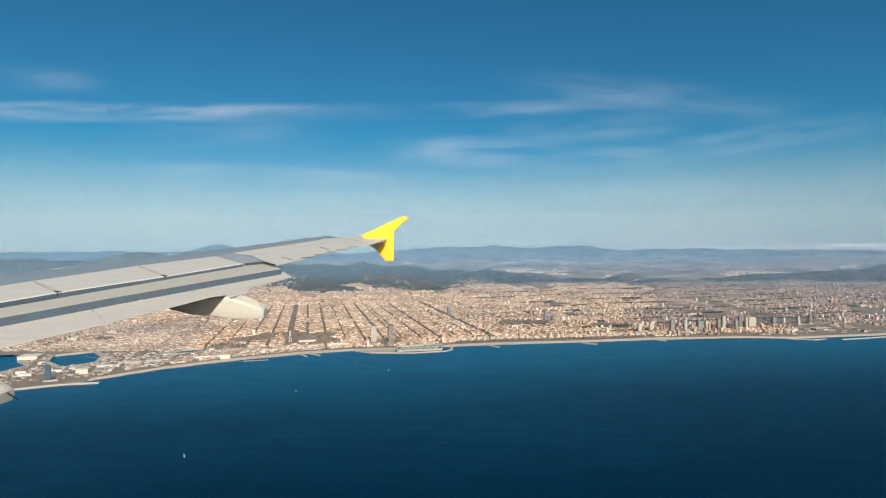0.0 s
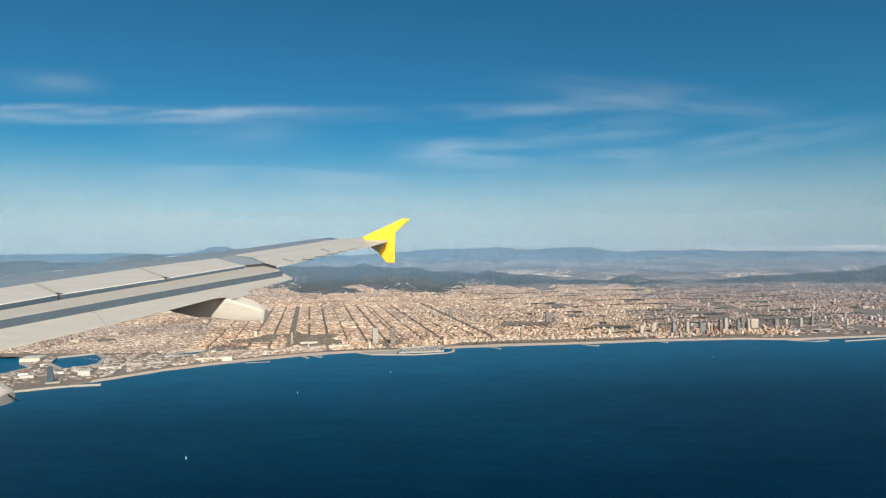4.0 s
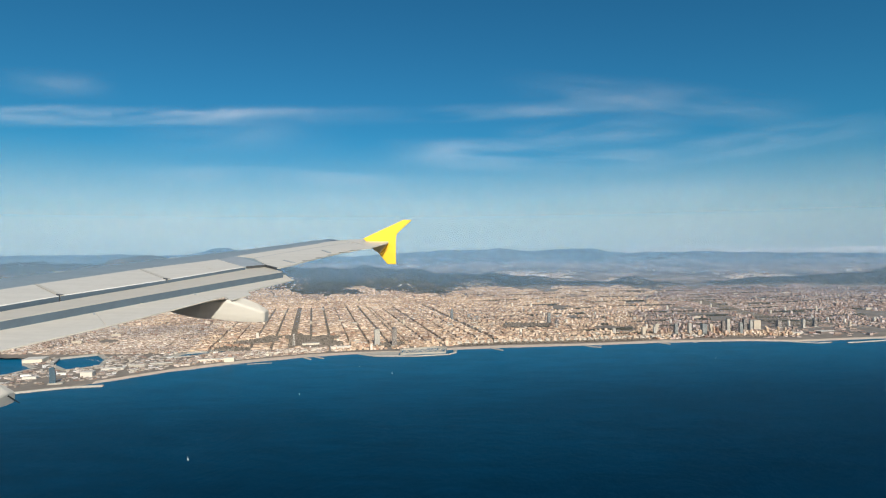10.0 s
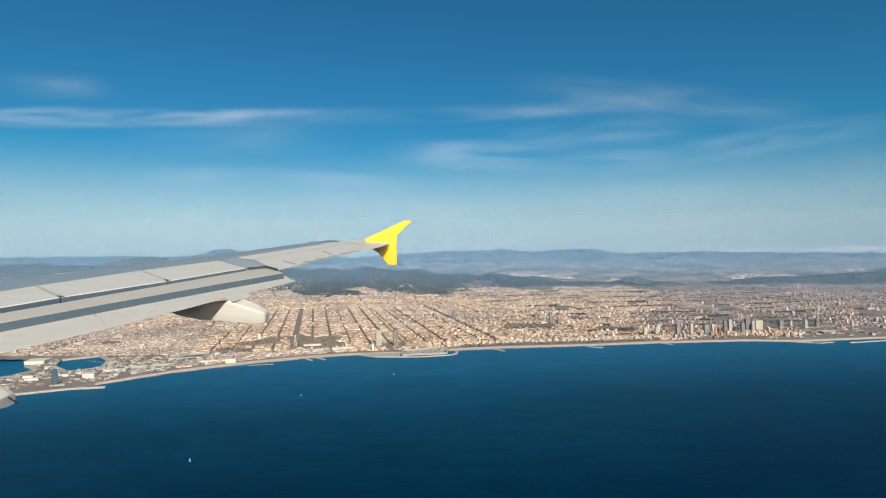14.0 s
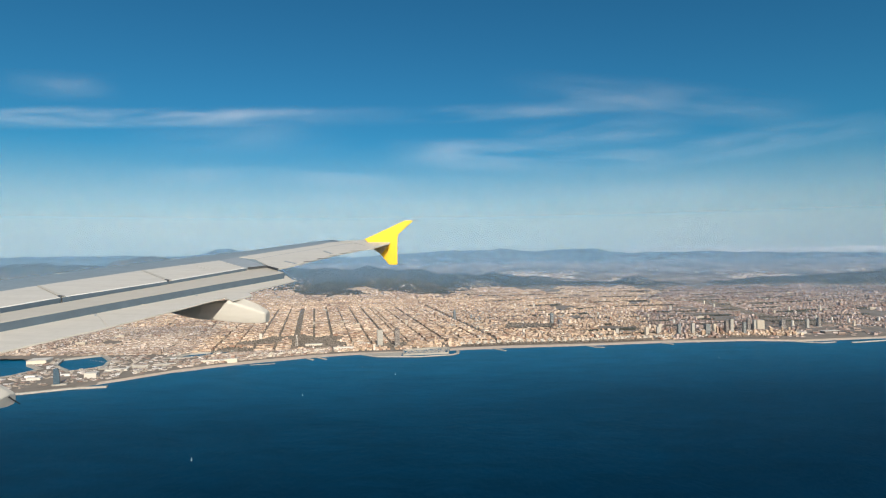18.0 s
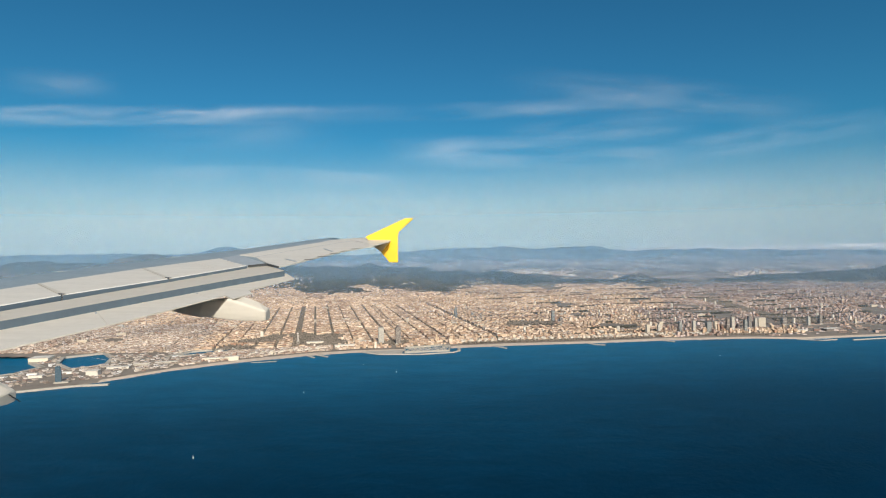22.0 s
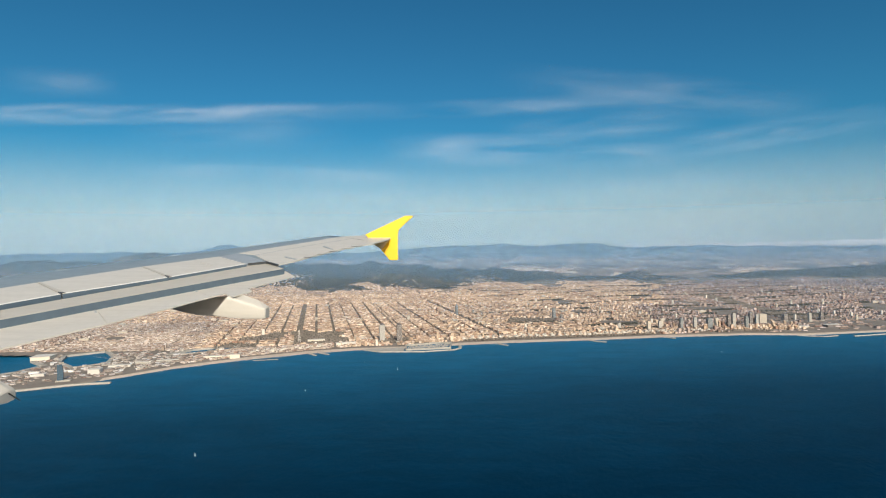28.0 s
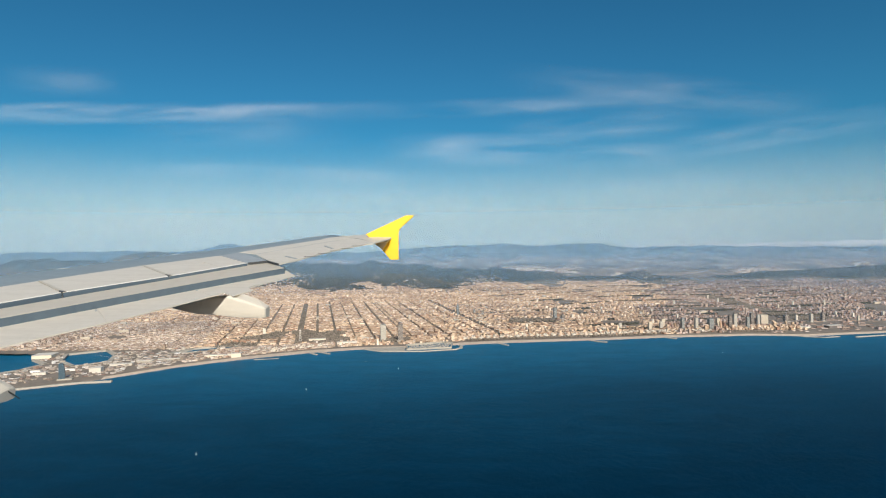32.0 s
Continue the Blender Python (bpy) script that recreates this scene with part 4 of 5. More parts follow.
for east, name, label in ((False, "north_district_houses", "dense pinkish housing climbing the far slopes"), (True, "river_district_houses", "worn housing and works along the river")):
    loose_district(name, label, (-200, 760, 700, 1215), 3.3, (1.9, 3.8), 1.1, 0.30, 0.08, 9, 0.05, band=north_band(east), material=WORKS if east else CITY)
loose_district("harbour_sheds", "pale sheds, kiosks and stacked goods on the harbour ground", (-420, -120, 330, 470), 3.4, (0.8, 3.2), 0.7, 0.30, 0.35, 14, 0.06,
               band=lambda u, v, x, y: (v < 500), material=DOCKS)
loose_district("east_shore_sheds", "low works and paved ground by the eastern shore", (260, 620, 500, 640), 5.0, (1.5, 6.0), 0.6, 0.30, 0.72, 15, 0.08, material=WORKS)
loose_district("shore_front_houses", "rows of pale apartment blocks by the sea front", (-80, 330, 480, 560), 2.6, (1.2, 2.4), 1.7, 0.05, 0.08, 6, 0.08,
               band=lambda u, v, x, y: (v < 500) & (y - coast(x) > 26))
loose_district("west_district_houses", "dense beige housing on the plain below the hills", (-1100, -180, 520, 1500), 3.5, (2.0, 4.0), 1.1, 0.30, 0.08, 8, 0.03,
               band=lambda u, v, x, y: ~in_grid(u, v) & ((y > 640) | (x < -420)))
loose_district("east_district_houses", "spread beige housing and works beyond the river", (560, 1500, 560, 1230), 4.2, (2.0, 4.6), 1.15, 0.35, 0.16, 11, 0.06,
               band=lambda u, v, x, y: y - coast(x) > 20, material=WORKS)
loose_district("hillside_villas", "scattered pale villas on the wooded slopes", (-700, 1300, 1050, 1750), 5.0, (1.8, 3.6), 1.3, 0.5, 0.45, 17, 0.0,
               band=lambda u, v, x, y: (ridge_noise(x, y, 31.0, 4.4) > 0.28) & (terrain(x, y) < 34) & (x < 480), wild=True)
loose_district("plain_town_houses", "pale far towns on the plain behind the hills", (-600, 2000, 1450, 2950), 13.0, (6.0, 13.0), 2.8, 0.3, 0.15, 12, 0.02,
               band=lambda u, v, x, y: (ridge_noise(x, y * 0.6, 95.0, 0.2) + 0.35 * ridge_noise(x, y, 31.0, 1.2) > 0.38) & (x > -0.2 * y), material=OLD)


# ---- woods, parks and avenue trees ----
def crowns(name, x, y, r, label, seed=0, material=LEAF):
    """Tree crowns as small uneven clumps, eight-sided and lumpy."""
    g = np.random.default_rng(seed)
    n = len(x)
    z = terrain(x, y)
    rings = ((0.0, 0.55, 0.15), (0.35, 1.0, 0.55), (0.8, 0.75, 0.95), (1.1, 0.2, 1.25))
    ang = np.arange(6) * math.pi / 3
    vs = []
    for _, rad, hh in rings:
        rr = r[:, None] * rad * g.uniform(0.7, 1.25, (n, 6))
        vs.append(np.stack([x[:, None] + rr * np.cos(ang), y[:, None] + rr * np.sin(ang), (z + 0.0)[:, None] + r[:, None] * hh * g.uniform(0.8, 1.2, (n, 6))], -1))
    v = np.stack(vs, 1).reshape(-1, 3)
    f = []
    for k in range(3):
        for i in range(6):
            f.append([k * 6 + i, k * 6 + (i + 1) % 6, (k + 1) * 6 + (i + 1) % 6, (k + 1) * 6 + i])
    f += [[18, 19, 20, 21], [18, 21, 22, 23]]
    q = ((np.arange(n) * 24)[:, None, None] + np.array(f)).reshape(-1, 4)
    ob = quads_object(name, v, q, material, True)
    tagged(ob, label, "trees", kind="stuff")


def scatter(poly, step, seed, keep=0.85):
    g = np.random.default_rng(seed)
    xs, ys = [p[0] for p in poly], [p[1] for p in poly]
    gx, gy = np.meshgrid(np.arange(min(xs), max(xs), step), np.arange(min(ys), max(ys), step))
    x = (gx + g.uniform(-0.5, 0.5, gx.shape) * step).ravel()
    y = (gy + g.uniform(-0.5, 0.5, gy.shape) * step).ravel()
    ok = inside(x, y, poly) & (g.random(len(x)) < keep) & (y - coast(x) > 12)
    return x[ok], y[ok]


for i, p in enumerate(PARKS):
    x, y = scatter(p, (1.6, 1.9, 1.5, 1.5, 1.5)[i] if i < 5 else 1.9, 20 + i, 0.85 if i in (0, 1, 2, 4) else 0.5)
    crowns("park_trees", x, y, np.random.default_rng(i).uniform(0.5, 1.25, len(x)), "dark bare winter trees in a city park", i)

ax, ay = [], []
for a in AVENUES:
    v = np.arange(560, 800 if a < 0 else 640, 1.1)
    for off in ((-2.4, -1.2, 0.0, 1.2, 2.4) if a < 0 else (-0.6, 0.6)):
        x, y = to_plan(np.full(len(v), a + off) + rng.normal(0, 0.15, len(v)), v)
        ax.append(x), ay.append(y)
step = BLOCK + STREET
for k, u0 in enumerate(np.arange(FIRST, 262, step)):
    v = np.arange(540 + 30 * math.sin(k * 1.7), 760 + 70 * math.sin(k * 2.4), 2.0)
    g = np.random.default_rng(k)
    v = v[g.random(len(v)) < (0.45, 0.2, 0.35)[k % 3]]
    x, y = to_plan(np.full(len(v), u0 + step / 2) + g.normal(0, 0.4, len(v)), v)
    ax.append(x), ay.append(y)
ax, ay = np.concatenate(ax), np.concatenate(ay)
ok = ay - coast(ax) > 16
crowns("street_trees", ax[ok], ay[ok], np.random.default_rng(4).uniform(0.45, 0.8, ok.sum()), "rows of dark street trees along the avenues", 50)
# belts of trees and railway banks that run along the shore in the east
g = np.random.default_rng(12)
bx, by = [], []
for v0, u0, u1, wave in ((497, 140, 420, 3), (534, 250, 560, 6), (572, 200, 640, 8), (618, 290, 700, 9), (668, 180, 620, 10), (735, 260, 800, 12), (810, 300, 860, 14), (905, 240, 900, 14), (1010, 200, 900, 16)):
    u = np.arange(u0, u1, 1.0)
    u = u[ridge_noise(u, 0 * u + v0, 22.0, v0) > -0.35]
    for off in (0, 1.6, 3.2):
        x, y = to_plan(u + g.normal(0, 0.5, len(u)), v0 + off + wave * np.sin(u / 55.0 + v0) + g.normal(0, 0.5, len(u)))
        bx.append(x), by.append(y)
bx, by = np.concatenate(bx), np.concatenate(by)
ok = by - coast(bx) > 14
crowns("tree_belts", bx[ok], by[ok], g.uniform(0.9, 1.7, ok.sum()), "belts of dark trees along roads and railway", 61, PINE)
# bare trees of the promenade behind the beach
px = g.uniform(14, 300, 2600)
py = coast(px) + g.uniform(16.5, 25.0, 2600)
crowns("promenade_trees", px, py, g.uniform(0.45, 0.85, 2600), "bare brown winter trees along the beach promenade", 64)
g = np.random.default_rng(9)
hx, hy = g.uniform(-1300, 1600, 28000), g.uniform(1000, 1900, 28000)
hx[:5000], hy[:5000] = g.uniform(-640, -310, 5000), g.uniform(450, 600, 5000)
ok = ~thinned(hx, hy) & (np.abs(hx) < hy * 1.1)
# the crest behind the city is wooded all along
cx = g.uniform(-520, 1250, 16000)
cy = CREST_Y + 18 * np.sin(cx / 90.0) + 10 * np.sin(cx / 37.0) + g.normal(-25, 40, 16000)
near = terrain(cx, cy) > 13 + 3 * ridge_noise(cx, cy, 20.0, 0.9)
kx, ky = g.uniform(-290, 70, 5000), g.uniform(1000, 1160, 5000)
slope = ~thinned(kx, ky)
cx, cy, near = np.concatenate([cx, kx]), np.concatenate([cy, ky]), np.concatenate([near, slope])
crowns("crest_woods", cx[near], cy[near], g.uniform(1.0, 2.2, near.sum()), "dark pine woods along the crest behind the city", 63, PINE)
crowns("hill_woods", hx[ok], hy[ok], g.uniform(0.8, 1.7, ok.sum()), "dark pine woods on the hills", 60, PINE)


# ---- landmark buildings ----
def ground_at(x, y):
    return float(terrain(x, y))


def tower(name, x, y, w, d, h, material, label, floors=20, turn=TURN, cap=True, ribs=True):
    """A high-rise: shaft, floor bands proud of it, a plinth and a roof plant room."""
    ob = thing(name, x, y, ground_at(x, y), turn)
    tagged(ob, label, "building")
    part("shaft", box(w, d, h, -0.6, 0.06), material, ob)
    part("plinth", box(w * 1.5, d * 1.4, h * 0.07 + 0.6, -0.6, 0.05), CONCRETE, ob)
    band = box(w * 1.03, d * 1.03, 0.10)
    first = part("floor_band", band, PALE if material is not PALE else CREAM, ob)
    gap = h * 0.9 / floors
    first.matrix_basis = pose(0, 0, h * 0.08)
    for k in range(1, floors if ribs else 1):
        o = first.copy()
        scene.collection.objects.link(o)
        o.parent = ob
        o.matrix_basis = pose(0, 0, h * 0.08 + k * gap)
    if cap:
        part("roof_plant", box(w * 0.55, d * 0.55, h * 0.05, h, 0.05), BROWN, ob)
    return ob


tower("office_tower", -55.5, 497, 4.6, 4.2, 14.6, STONE, "pale slab-sided high-rise tower by the marina", 14)
tower("hotel_tower", -40.5, 492, 4.0, 4.0, 15.4, BROWN, "dark steel-framed high-rise hotel by the marina", 15)
tower("office_block", 307, 572, 8.0, 5.0, 10.4, OAT, "broad cream office block near the shore", 9, cap=False)
for x, y, w, d, h, m in ((122, 622, 2.4, 2.6, 7.0, BROWN), (117, 640, 3.0, 3.0, 12.0, GLASS_BLUE), (31, 690, 2.2, 2.2, 6.0, GLASS_BLUE), (40, 668, 2.4, 2.0, 5.5, BROWN), (-172, 545, 2.6, 2.4, 5.6, PALE)):
    tower("office_tower", x, y, w, d, h, m, "slim dark glass tower among low houses", 8)
for i, (x, y, w, h, m) in enumerate(((216, 540, 2.8, 9.5, GLASS_BLUE), (229, 541, 3.0, 10, STONE), (240, 536, 4.6, 9.6, GLASS_BLUE), (252, 548, 3.0, 8.5, OAT), (262, 545, 3.0, 11, BROWN),
                                     (270, 552, 3.2, 11.6, STONE), (279, 546, 3.0, 9.5, GLASS_BLUE), (288, 556, 3.4, 11.6, BROWN), (296, 560, 2.6, 9.6, STONE), (186, 540, 3.2, 7.5, OAT),
                                     (198, 545, 2.6, 7.0, STONE), (340, 590, 4.4, 6.5, BROWN), (362, 585, 2.8, 7.5, STONE), (378, 592, 3.2, 8.0, BROWN), (205, 560, 3.0, 7.4, OAT), (160, 545, 3.0, 6.0, STONE))):
    tower("apartment_tower", x, y, w, w * 0.8, h * 1.2, m, "tall apartment tower behind the beach", 10)


def bullet_tower(x, y, h, r):
    """A round tower that narrows to a dome."""
    ob = thing("domed_tower", x, y, ground_at(x, y))
    tagged(ob, "dark bullet-shaped glass tower over the city blocks", "building")
    bm = bmesh.new()
    rings = []
    for t in np.linspace(0, 1, 14):
        rr = r * (1.0 if t < 0.45 else max(0.02, math.cos((t - 0.45) / 0.55 * math.pi / 2) ** 0.6))
        rings.append([bm.verts.new((rr * math.cos(a), rr * math.sin(a), t * h)) for a in np.linspace(0, 2 * math.pi, 16, endpoint=False)])
    for a, b in zip(rings, rings[1:]):
        for i in range(16):
            bm.faces.new((a[i], a[(i + 1) % 16], b[(i + 1) % 16], b[i]))
    bm.faces.new(rings[-1])
    part("shaft", bm, GLASS_BLUE, ob)
    part("plinth", box(r * 2.6, r * 2.6, 0.9, -0.5, 0.05), CONCRETE, ob)


bullet_tower(11.3, 686, 13.6, 1.75)


def sail_hotel(x, y):
    """A glass tower shaped like a sail on a long low base."""
    ob = thing("sail_shaped_hotel", x, y, ground_at(x, y), 20)
    tagged(ob, "blue glass sail-shaped hotel tower on the harbour spit", "building")
    bm = bmesh.new()
    pr = [(-1.7, 0.0), (1.7, 0.0), (1.75, 3.0), (1.6, 6.0), (1.2, 8.6), (0.6, 10.2), (-1.6, 10.2)]
    a = [bm.verts.new((px, -0.8, pz)) for px, pz in pr]
    b = [bm.verts.new((px, 0.8, pz)) for px, pz in pr]
    bm.faces.new(a)
    bm.faces.new(b[::-1])
    for i in range(len(pr)):
        bm.faces.new((a[i], a[(i + 1) % len(pr)], b[(i + 1) % len(pr)], b[i]))
    part("sail_body", bm, SAIL_GLASS, ob)
    part("base", box(8.0, 4.0, 1.3, -0.5, 0.06, 1.5, 0.5), CONCRETE, ob)
    for k in range(9):
        part("floor_band", box(3.42 if k < 6 else 2.9, 1.66, 0.08, 1.0 + k * 1.0), SHADE_STEEL, ob)


sail_hotel(-237, 356)


def shed(name, x, y, w, d, h, material, label, turn=TURN):
    ob = thing(name, x, y, ground_at(x, y), turn)
    tagged(ob, label, "building")
    part("body", box(w, d, h + 0.6, -0.6, 0.04), material, ob)
    part("roof", prism([(-w * 0.52, -d * 0.53), (w * 0.52, -d * 0.53), (w * 0.52, d * 0.53), (-w * 0.52, d * 0.53)], h, h + 0.18, 0.03), PALE, ob)
    return ob


for x, y, w, d, h, m, label in ((-229, 378, 7, 6, 3.2, PALE, "pale box building on the harbour spit"), (-300, 432, 13, 12, 2.6, CREAM, "square cream terminal between two harbour basins"),
                                (-168, 430, 22, 3, 1.6, CREAM, "long cream market hall behind the beach"), (-156, 428, 7, 4, 2.8, CREAM, "cream block behind the beach"),
                                (-200, 418, 16, 3, 1.2, CONCRETE, "long low harbour shed"), (-225, 400, 14, 4, 1.2, PALE, "low pale harbour shed"), (-214, 410, 10, 2.4, 1.4, CONCRETE, "low concrete harbour shed"),
                                (-262, 372, 8, 3, 1.4, PALE, "low pale marina building"), (-270, 380, 6, 2.6, 1.2, HULL, "small white marina building"), (-250, 384, 6, 2.2, 1.2, HULL, "small white marina building"),
                                (-84, 482, 16, 3.4, 2.0, PALE, "long pale hall by the park"), (-70, 500, 10, 5, 2.2, CREAM, "broad cream hall by the park"), (-112, 498, 14, 4, 2.2, CREAM, "cream hall with curved roofs by the park"),
                                (330, 545, 12, 5, 1.2, PALE, "low hall on the paved shore ground"), (360, 548, 16, 6, 2.0, BROWN, "wedge-shaped dark hall on the shore"), (292, 540, 9, 4, 1.2, PALE, "low hall behind the beach")):
    shed("hall", x, y, w, d, h, m, label)


def pylon(x, y, h):
    """A pale lattice tower: four leaning legs, cross rings and a cabin on top."""
    ob = thing("lattice_tower", x, y, ground_at(x, y))
    tagged(ob, "pale steel lattice tower near the beach", "tower")
    for sx in (-1, 1):
        for sy in (-1, 1):
            bm = bmesh.new()
            a = [bm.verts.new((sx * 0.9 + dx, sy * 0.9 + dy, -0.4)) for dx, dy in ((-0.1, -0.1), (0.1, -0.1), (0.1, 0.1), (-0.1, 0.1))]
            b = [bm.verts.new((sx * 0.35 + dx, sy * 0.35 + dy, h)) for dx, dy in ((-0.07, -0.07), (0.07, -0.07), (0.07, 0.07), (-0.07, 0.07))]
            for k in range(4):
                bm.faces.new((a[k], a[(k + 1) % 4], b[(k + 1) % 4], b[k]))
            part("leg", bm, PALE, ob)
    for k in range(1, 7):
        r = 1.9 - 1.1 * k / 7
        part("cross_ring", box(r, r, 0.12, h * k / 7), PALE, ob)
    part("cabin", box(1.3, 1.3, 0.9, h, 0.05), PALE, ob)


pylon(-126, 496, 9.4)
tower("office_tower", -42, 636, 2.8, 2.6, 6.5, OAT, "pale high-rise block among beige houses", 7)
g = random.Random(31)


def slab_block(w, d, h, material):
    ob = thing("slab_block", 0, 0, 0)
    part("body", box(w, d, h + 0.6, -0.6, 0.03), material, ob)
    for k in range(5):
        part("balcony_row", box(w * 0.94, d * 1.12, 0.09, h * (0.15 + 0.17 * k)), PALE if material is not PALE else CREAM, ob)
    part("roof_hut", box(w * 0.3, d * 0.6, 0.4, h), CONCRETE, ob)
    return tagged(ob, "slab apartment block standing above low houses", "building", "slab apartment blocks")


slabs = [slab_block(3.4, 1.3, 3.6, STONE), slab_block(2.4, 1.5, 4.6, OAT), slab_block(4.2, 1.2, 3.0, BROWN), slab_block(1.9, 1.7, 5.4, PALE)]
places = []
while len(places) < 72:
    y = g.uniform(540, 980)
    x = g.uniform(0.05, 0.80) * y
    if y - float(coast(x)) > 30 and bool(keep_off(np.array([x]), np.array([y]))[0]) and all(math.hypot(x - p, y - q) > 7 for p, q in places):
        places.append((x, y))
for k, (x, y) in enumerate(places):
    m = pose(x, y, ground_at(x, y), 0, 0, TURN + g.choice((0, 0, 90, 20, -15)))
    if k < 4:
        slabs[k].matrix_basis = m
    else:
        copy_thing(slabs[g.randrange(4)], m)


def large_hall(w, d, h, material):
    """A long hall under a row of low ridges."""
    ob = thing("large_hall", 0, 0, 0)
    part("body", box(w, d, h + 0.6, -0.6, 0.03), material, ob)
    for k in range(3):
        bm = bmesh.new()
        x0, x1 = -w / 2 + w / 3 * k, -w / 2 + w / 3 * (k + 1)
        e = [bm.verts.new(p) for p in ((x0, -d / 2, h), (x1, -d / 2, h), ((x0 + x1) / 2, -d / 2, h + 0.45), (x0, d / 2, h), (x1, d / 2, h), ((x0 + x1) / 2, d / 2, h + 0.45))]
        for f in ((0, 1, 2), (3, 5, 4), (0, 2, 5, 3), (1, 4, 5, 2), (0, 3, 4, 1)):
            bm.faces.new([e[i] for i in f])
        part("roof_ridge", bm, PALE if k % 2 else OAT, ob)
    return tagged(ob, "long low hall with pale ridged roofs", "building", "large halls")


halls = [large_hall(8.0, 3.0, 1.8, OAT), large_hall(5.5, 3.4, 2.2, STONE), large_hall(10.0, 2.6, 2.0, OAT)]
places = []
while len(places) < 60:
    y = g.uniform(500, 1100)
    x = g.uniform(-0.70, 0.78) * y
    if abs(x * CU + y * SU + 17.5) < 14:
        continue
    if y - float(coast(x)) > 34 and bool(keep_off(np.array([x]), np.array([y]))[0]) and all(math.hypot(x - p, y - q) > 14 for p, q in places):
        places.append((x, y))
for k, (x, y) in enumerate(places):
    m = pose(x, y, ground_at(x, y) + 0.5, 0, 0, TURN + g.choice((0, 90, 0, 8)))
    if k < 3:
        halls[k].matrix_basis = m
    else:
        copy_thing(halls[g.randrange(3)], m)


# the sea front: houses that can be told apart, each a thing with its own roof
def front_house(w, d, h, material):
    ob = thing("apartment_building", 0, 0, 0)
    part("body", box(w, d, h + 0.6, -0.6, 0.04), material, ob)
    part("roof", prism([(-w * 0.5, -d * 0.5), (w * 0.5, -d * 0.5), (w * 0.5, d * 0.5), (-w * 0.5, d * 0.5)], h, h + 0.12), CONCRETE, ob)
    part("roof_hut", box(w * 0.35, d * 0.4, 0.35, h + 0.12, 0, w * 0.1), PALE, ob)
    for k in range(3):
        part("balcony_row", box(w * 0.9, 0.12, 0.10, h * (0.3 + 0.22 * k), 0, 0, -d * 0.5 - 0.05), PALE, ob)
    return tagged(ob, "pale apartment building facing the beach", "building", "sea front apartment buildings")


models = [front_house(1.9, 2.0, 1.8, CREAM), front_house(2.4, 2.0, 1.5, PALE), front_house(1.7, 2.2, 2.3, SAND), front_house(2.9, 2.1, 1.9, PALE), front_house(1.6, 1.8, 1.3, CREAM)]
spots = []
for u in np.arange(-150, 238, 3.2):
    for row in (0, 1):
        x = u + 0.9 * math.sin(u)
        y = float(coast(x)) + 21 + 5.5 * row + 1.2 * math.sin(u * 1.7 + row)
        if -100 < x < -60 or bool(inside(np.array(x), np.array(y), PARKS[2])) and row == 0 or (-62 < x < 8):
            continue
        spots.append((x, y))
for k, (x, y) in enumerate(spots):
    m = pose(x, y, ground_at(x, y), 0, 0, TURN + 3 * math.sin(k))
    if k < len(models):
        models[k].matrix_basis = m
    else:
        copy_thing(models[(k * 7) % 5], m)


# ---- harbour, marina and breakwaters ----
def mole(name, pts, wide, high, label):
    """A rubble bank along a line: a core with loose boulders on both flanks."""
    ob = thing(name, pts[0][0], pts[0][1], 0)
    tagged(ob, label, "breakwater")
    bm = bmesh.new()
    for (x0, y0), (x1, y1) in zip(pts, pts[1:]):
        dx, dy = x1 - x0, y1 - y0
        ln = math.hypot(dx, dy)
        nx, ny = -dy / ln, dx / ln
        ring = []
        for x, y in ((x0 - dx / ln * wide * 0.3, y0 - dy / ln * wide * 0.3), (x1 + dx / ln * wide * 0.3, y1 + dy / ln * wide * 0.3)):
            ring.append([bm.verts.new((x + nx * o - pts[0][0], y + ny * o - pts[0][1], z)) for o, z in ((-wide / 2, -0.6), (-wide * 0.28, high), (wide * 0.28, high), (wide / 2, -0.6))])
        for i in range(3):
            bm.faces.new((ring[0][i], ring[0][i + 1], ring[1][i + 1], ring[1][i]))
        bm.faces.new(ring[0])
        bm.faces.new(ring[1][::-1])
    part("core", bm, CONCRETE, ob)
    bm = bmesh.new()
    g = random.Random(int(abs(pts[0][0]) * 7))
    for (x0, y0), (x1, y1) in zip(pts, pts[1:]):
        ln = math.hypot(x1 - x0, y1 - y0)
        nx, ny = -(y1 - y0) / ln, (x1 - x0) / ln
        for _ in range(int(ln * 3)):
            t, o, r = g.random(), g.choice((-1, 1)) * g.uniform(0.3, 0.56) * wide, g.uniform(0.2, 0.5)
            res = bmesh.ops.create_icosphere(bm, subdivisions=1, radius=r, matrix=pose(x0 + (x1 - x0) * t + nx * o - pts[0][0], y0 + (y1 - y0) * t + ny * o - pts[0][1], 0.1, g.random() * 90, g.random() * 90))
            for v in res["verts"]:
                v.co += Vector((g.uniform(-0.1, 0.1), g.uniform(-0.1, 0.1), g.uniform(-0.1, 0.1)))
    tagged(part("rubble", bm, ROCK, ob), kind="stuff")


mole("harbour_breakwater", [(-420, 278), (-300, 315), (-254, 331), (-222, 349), (-205, 352)], 3.4, 1.0, "long pale rock breakwater outside the harbour")
mole("groyne", [(-108, 449), (-99, 437)], 2.0, 0.6, "short rock groyne off the beach")
mole("groyne", [(-100, 450), (-90, 440)], 2.0, 0.6, "short rock groyne off the beach")
mole("groyne", [(40, 483), (48, 470)], 2.2, 0.6, "short rock groyne off the beach")
mole("groyne", [(118, 494), (124, 484), (130, 481)], 3.0, 0.5, "blunt rock groyne off the beach")
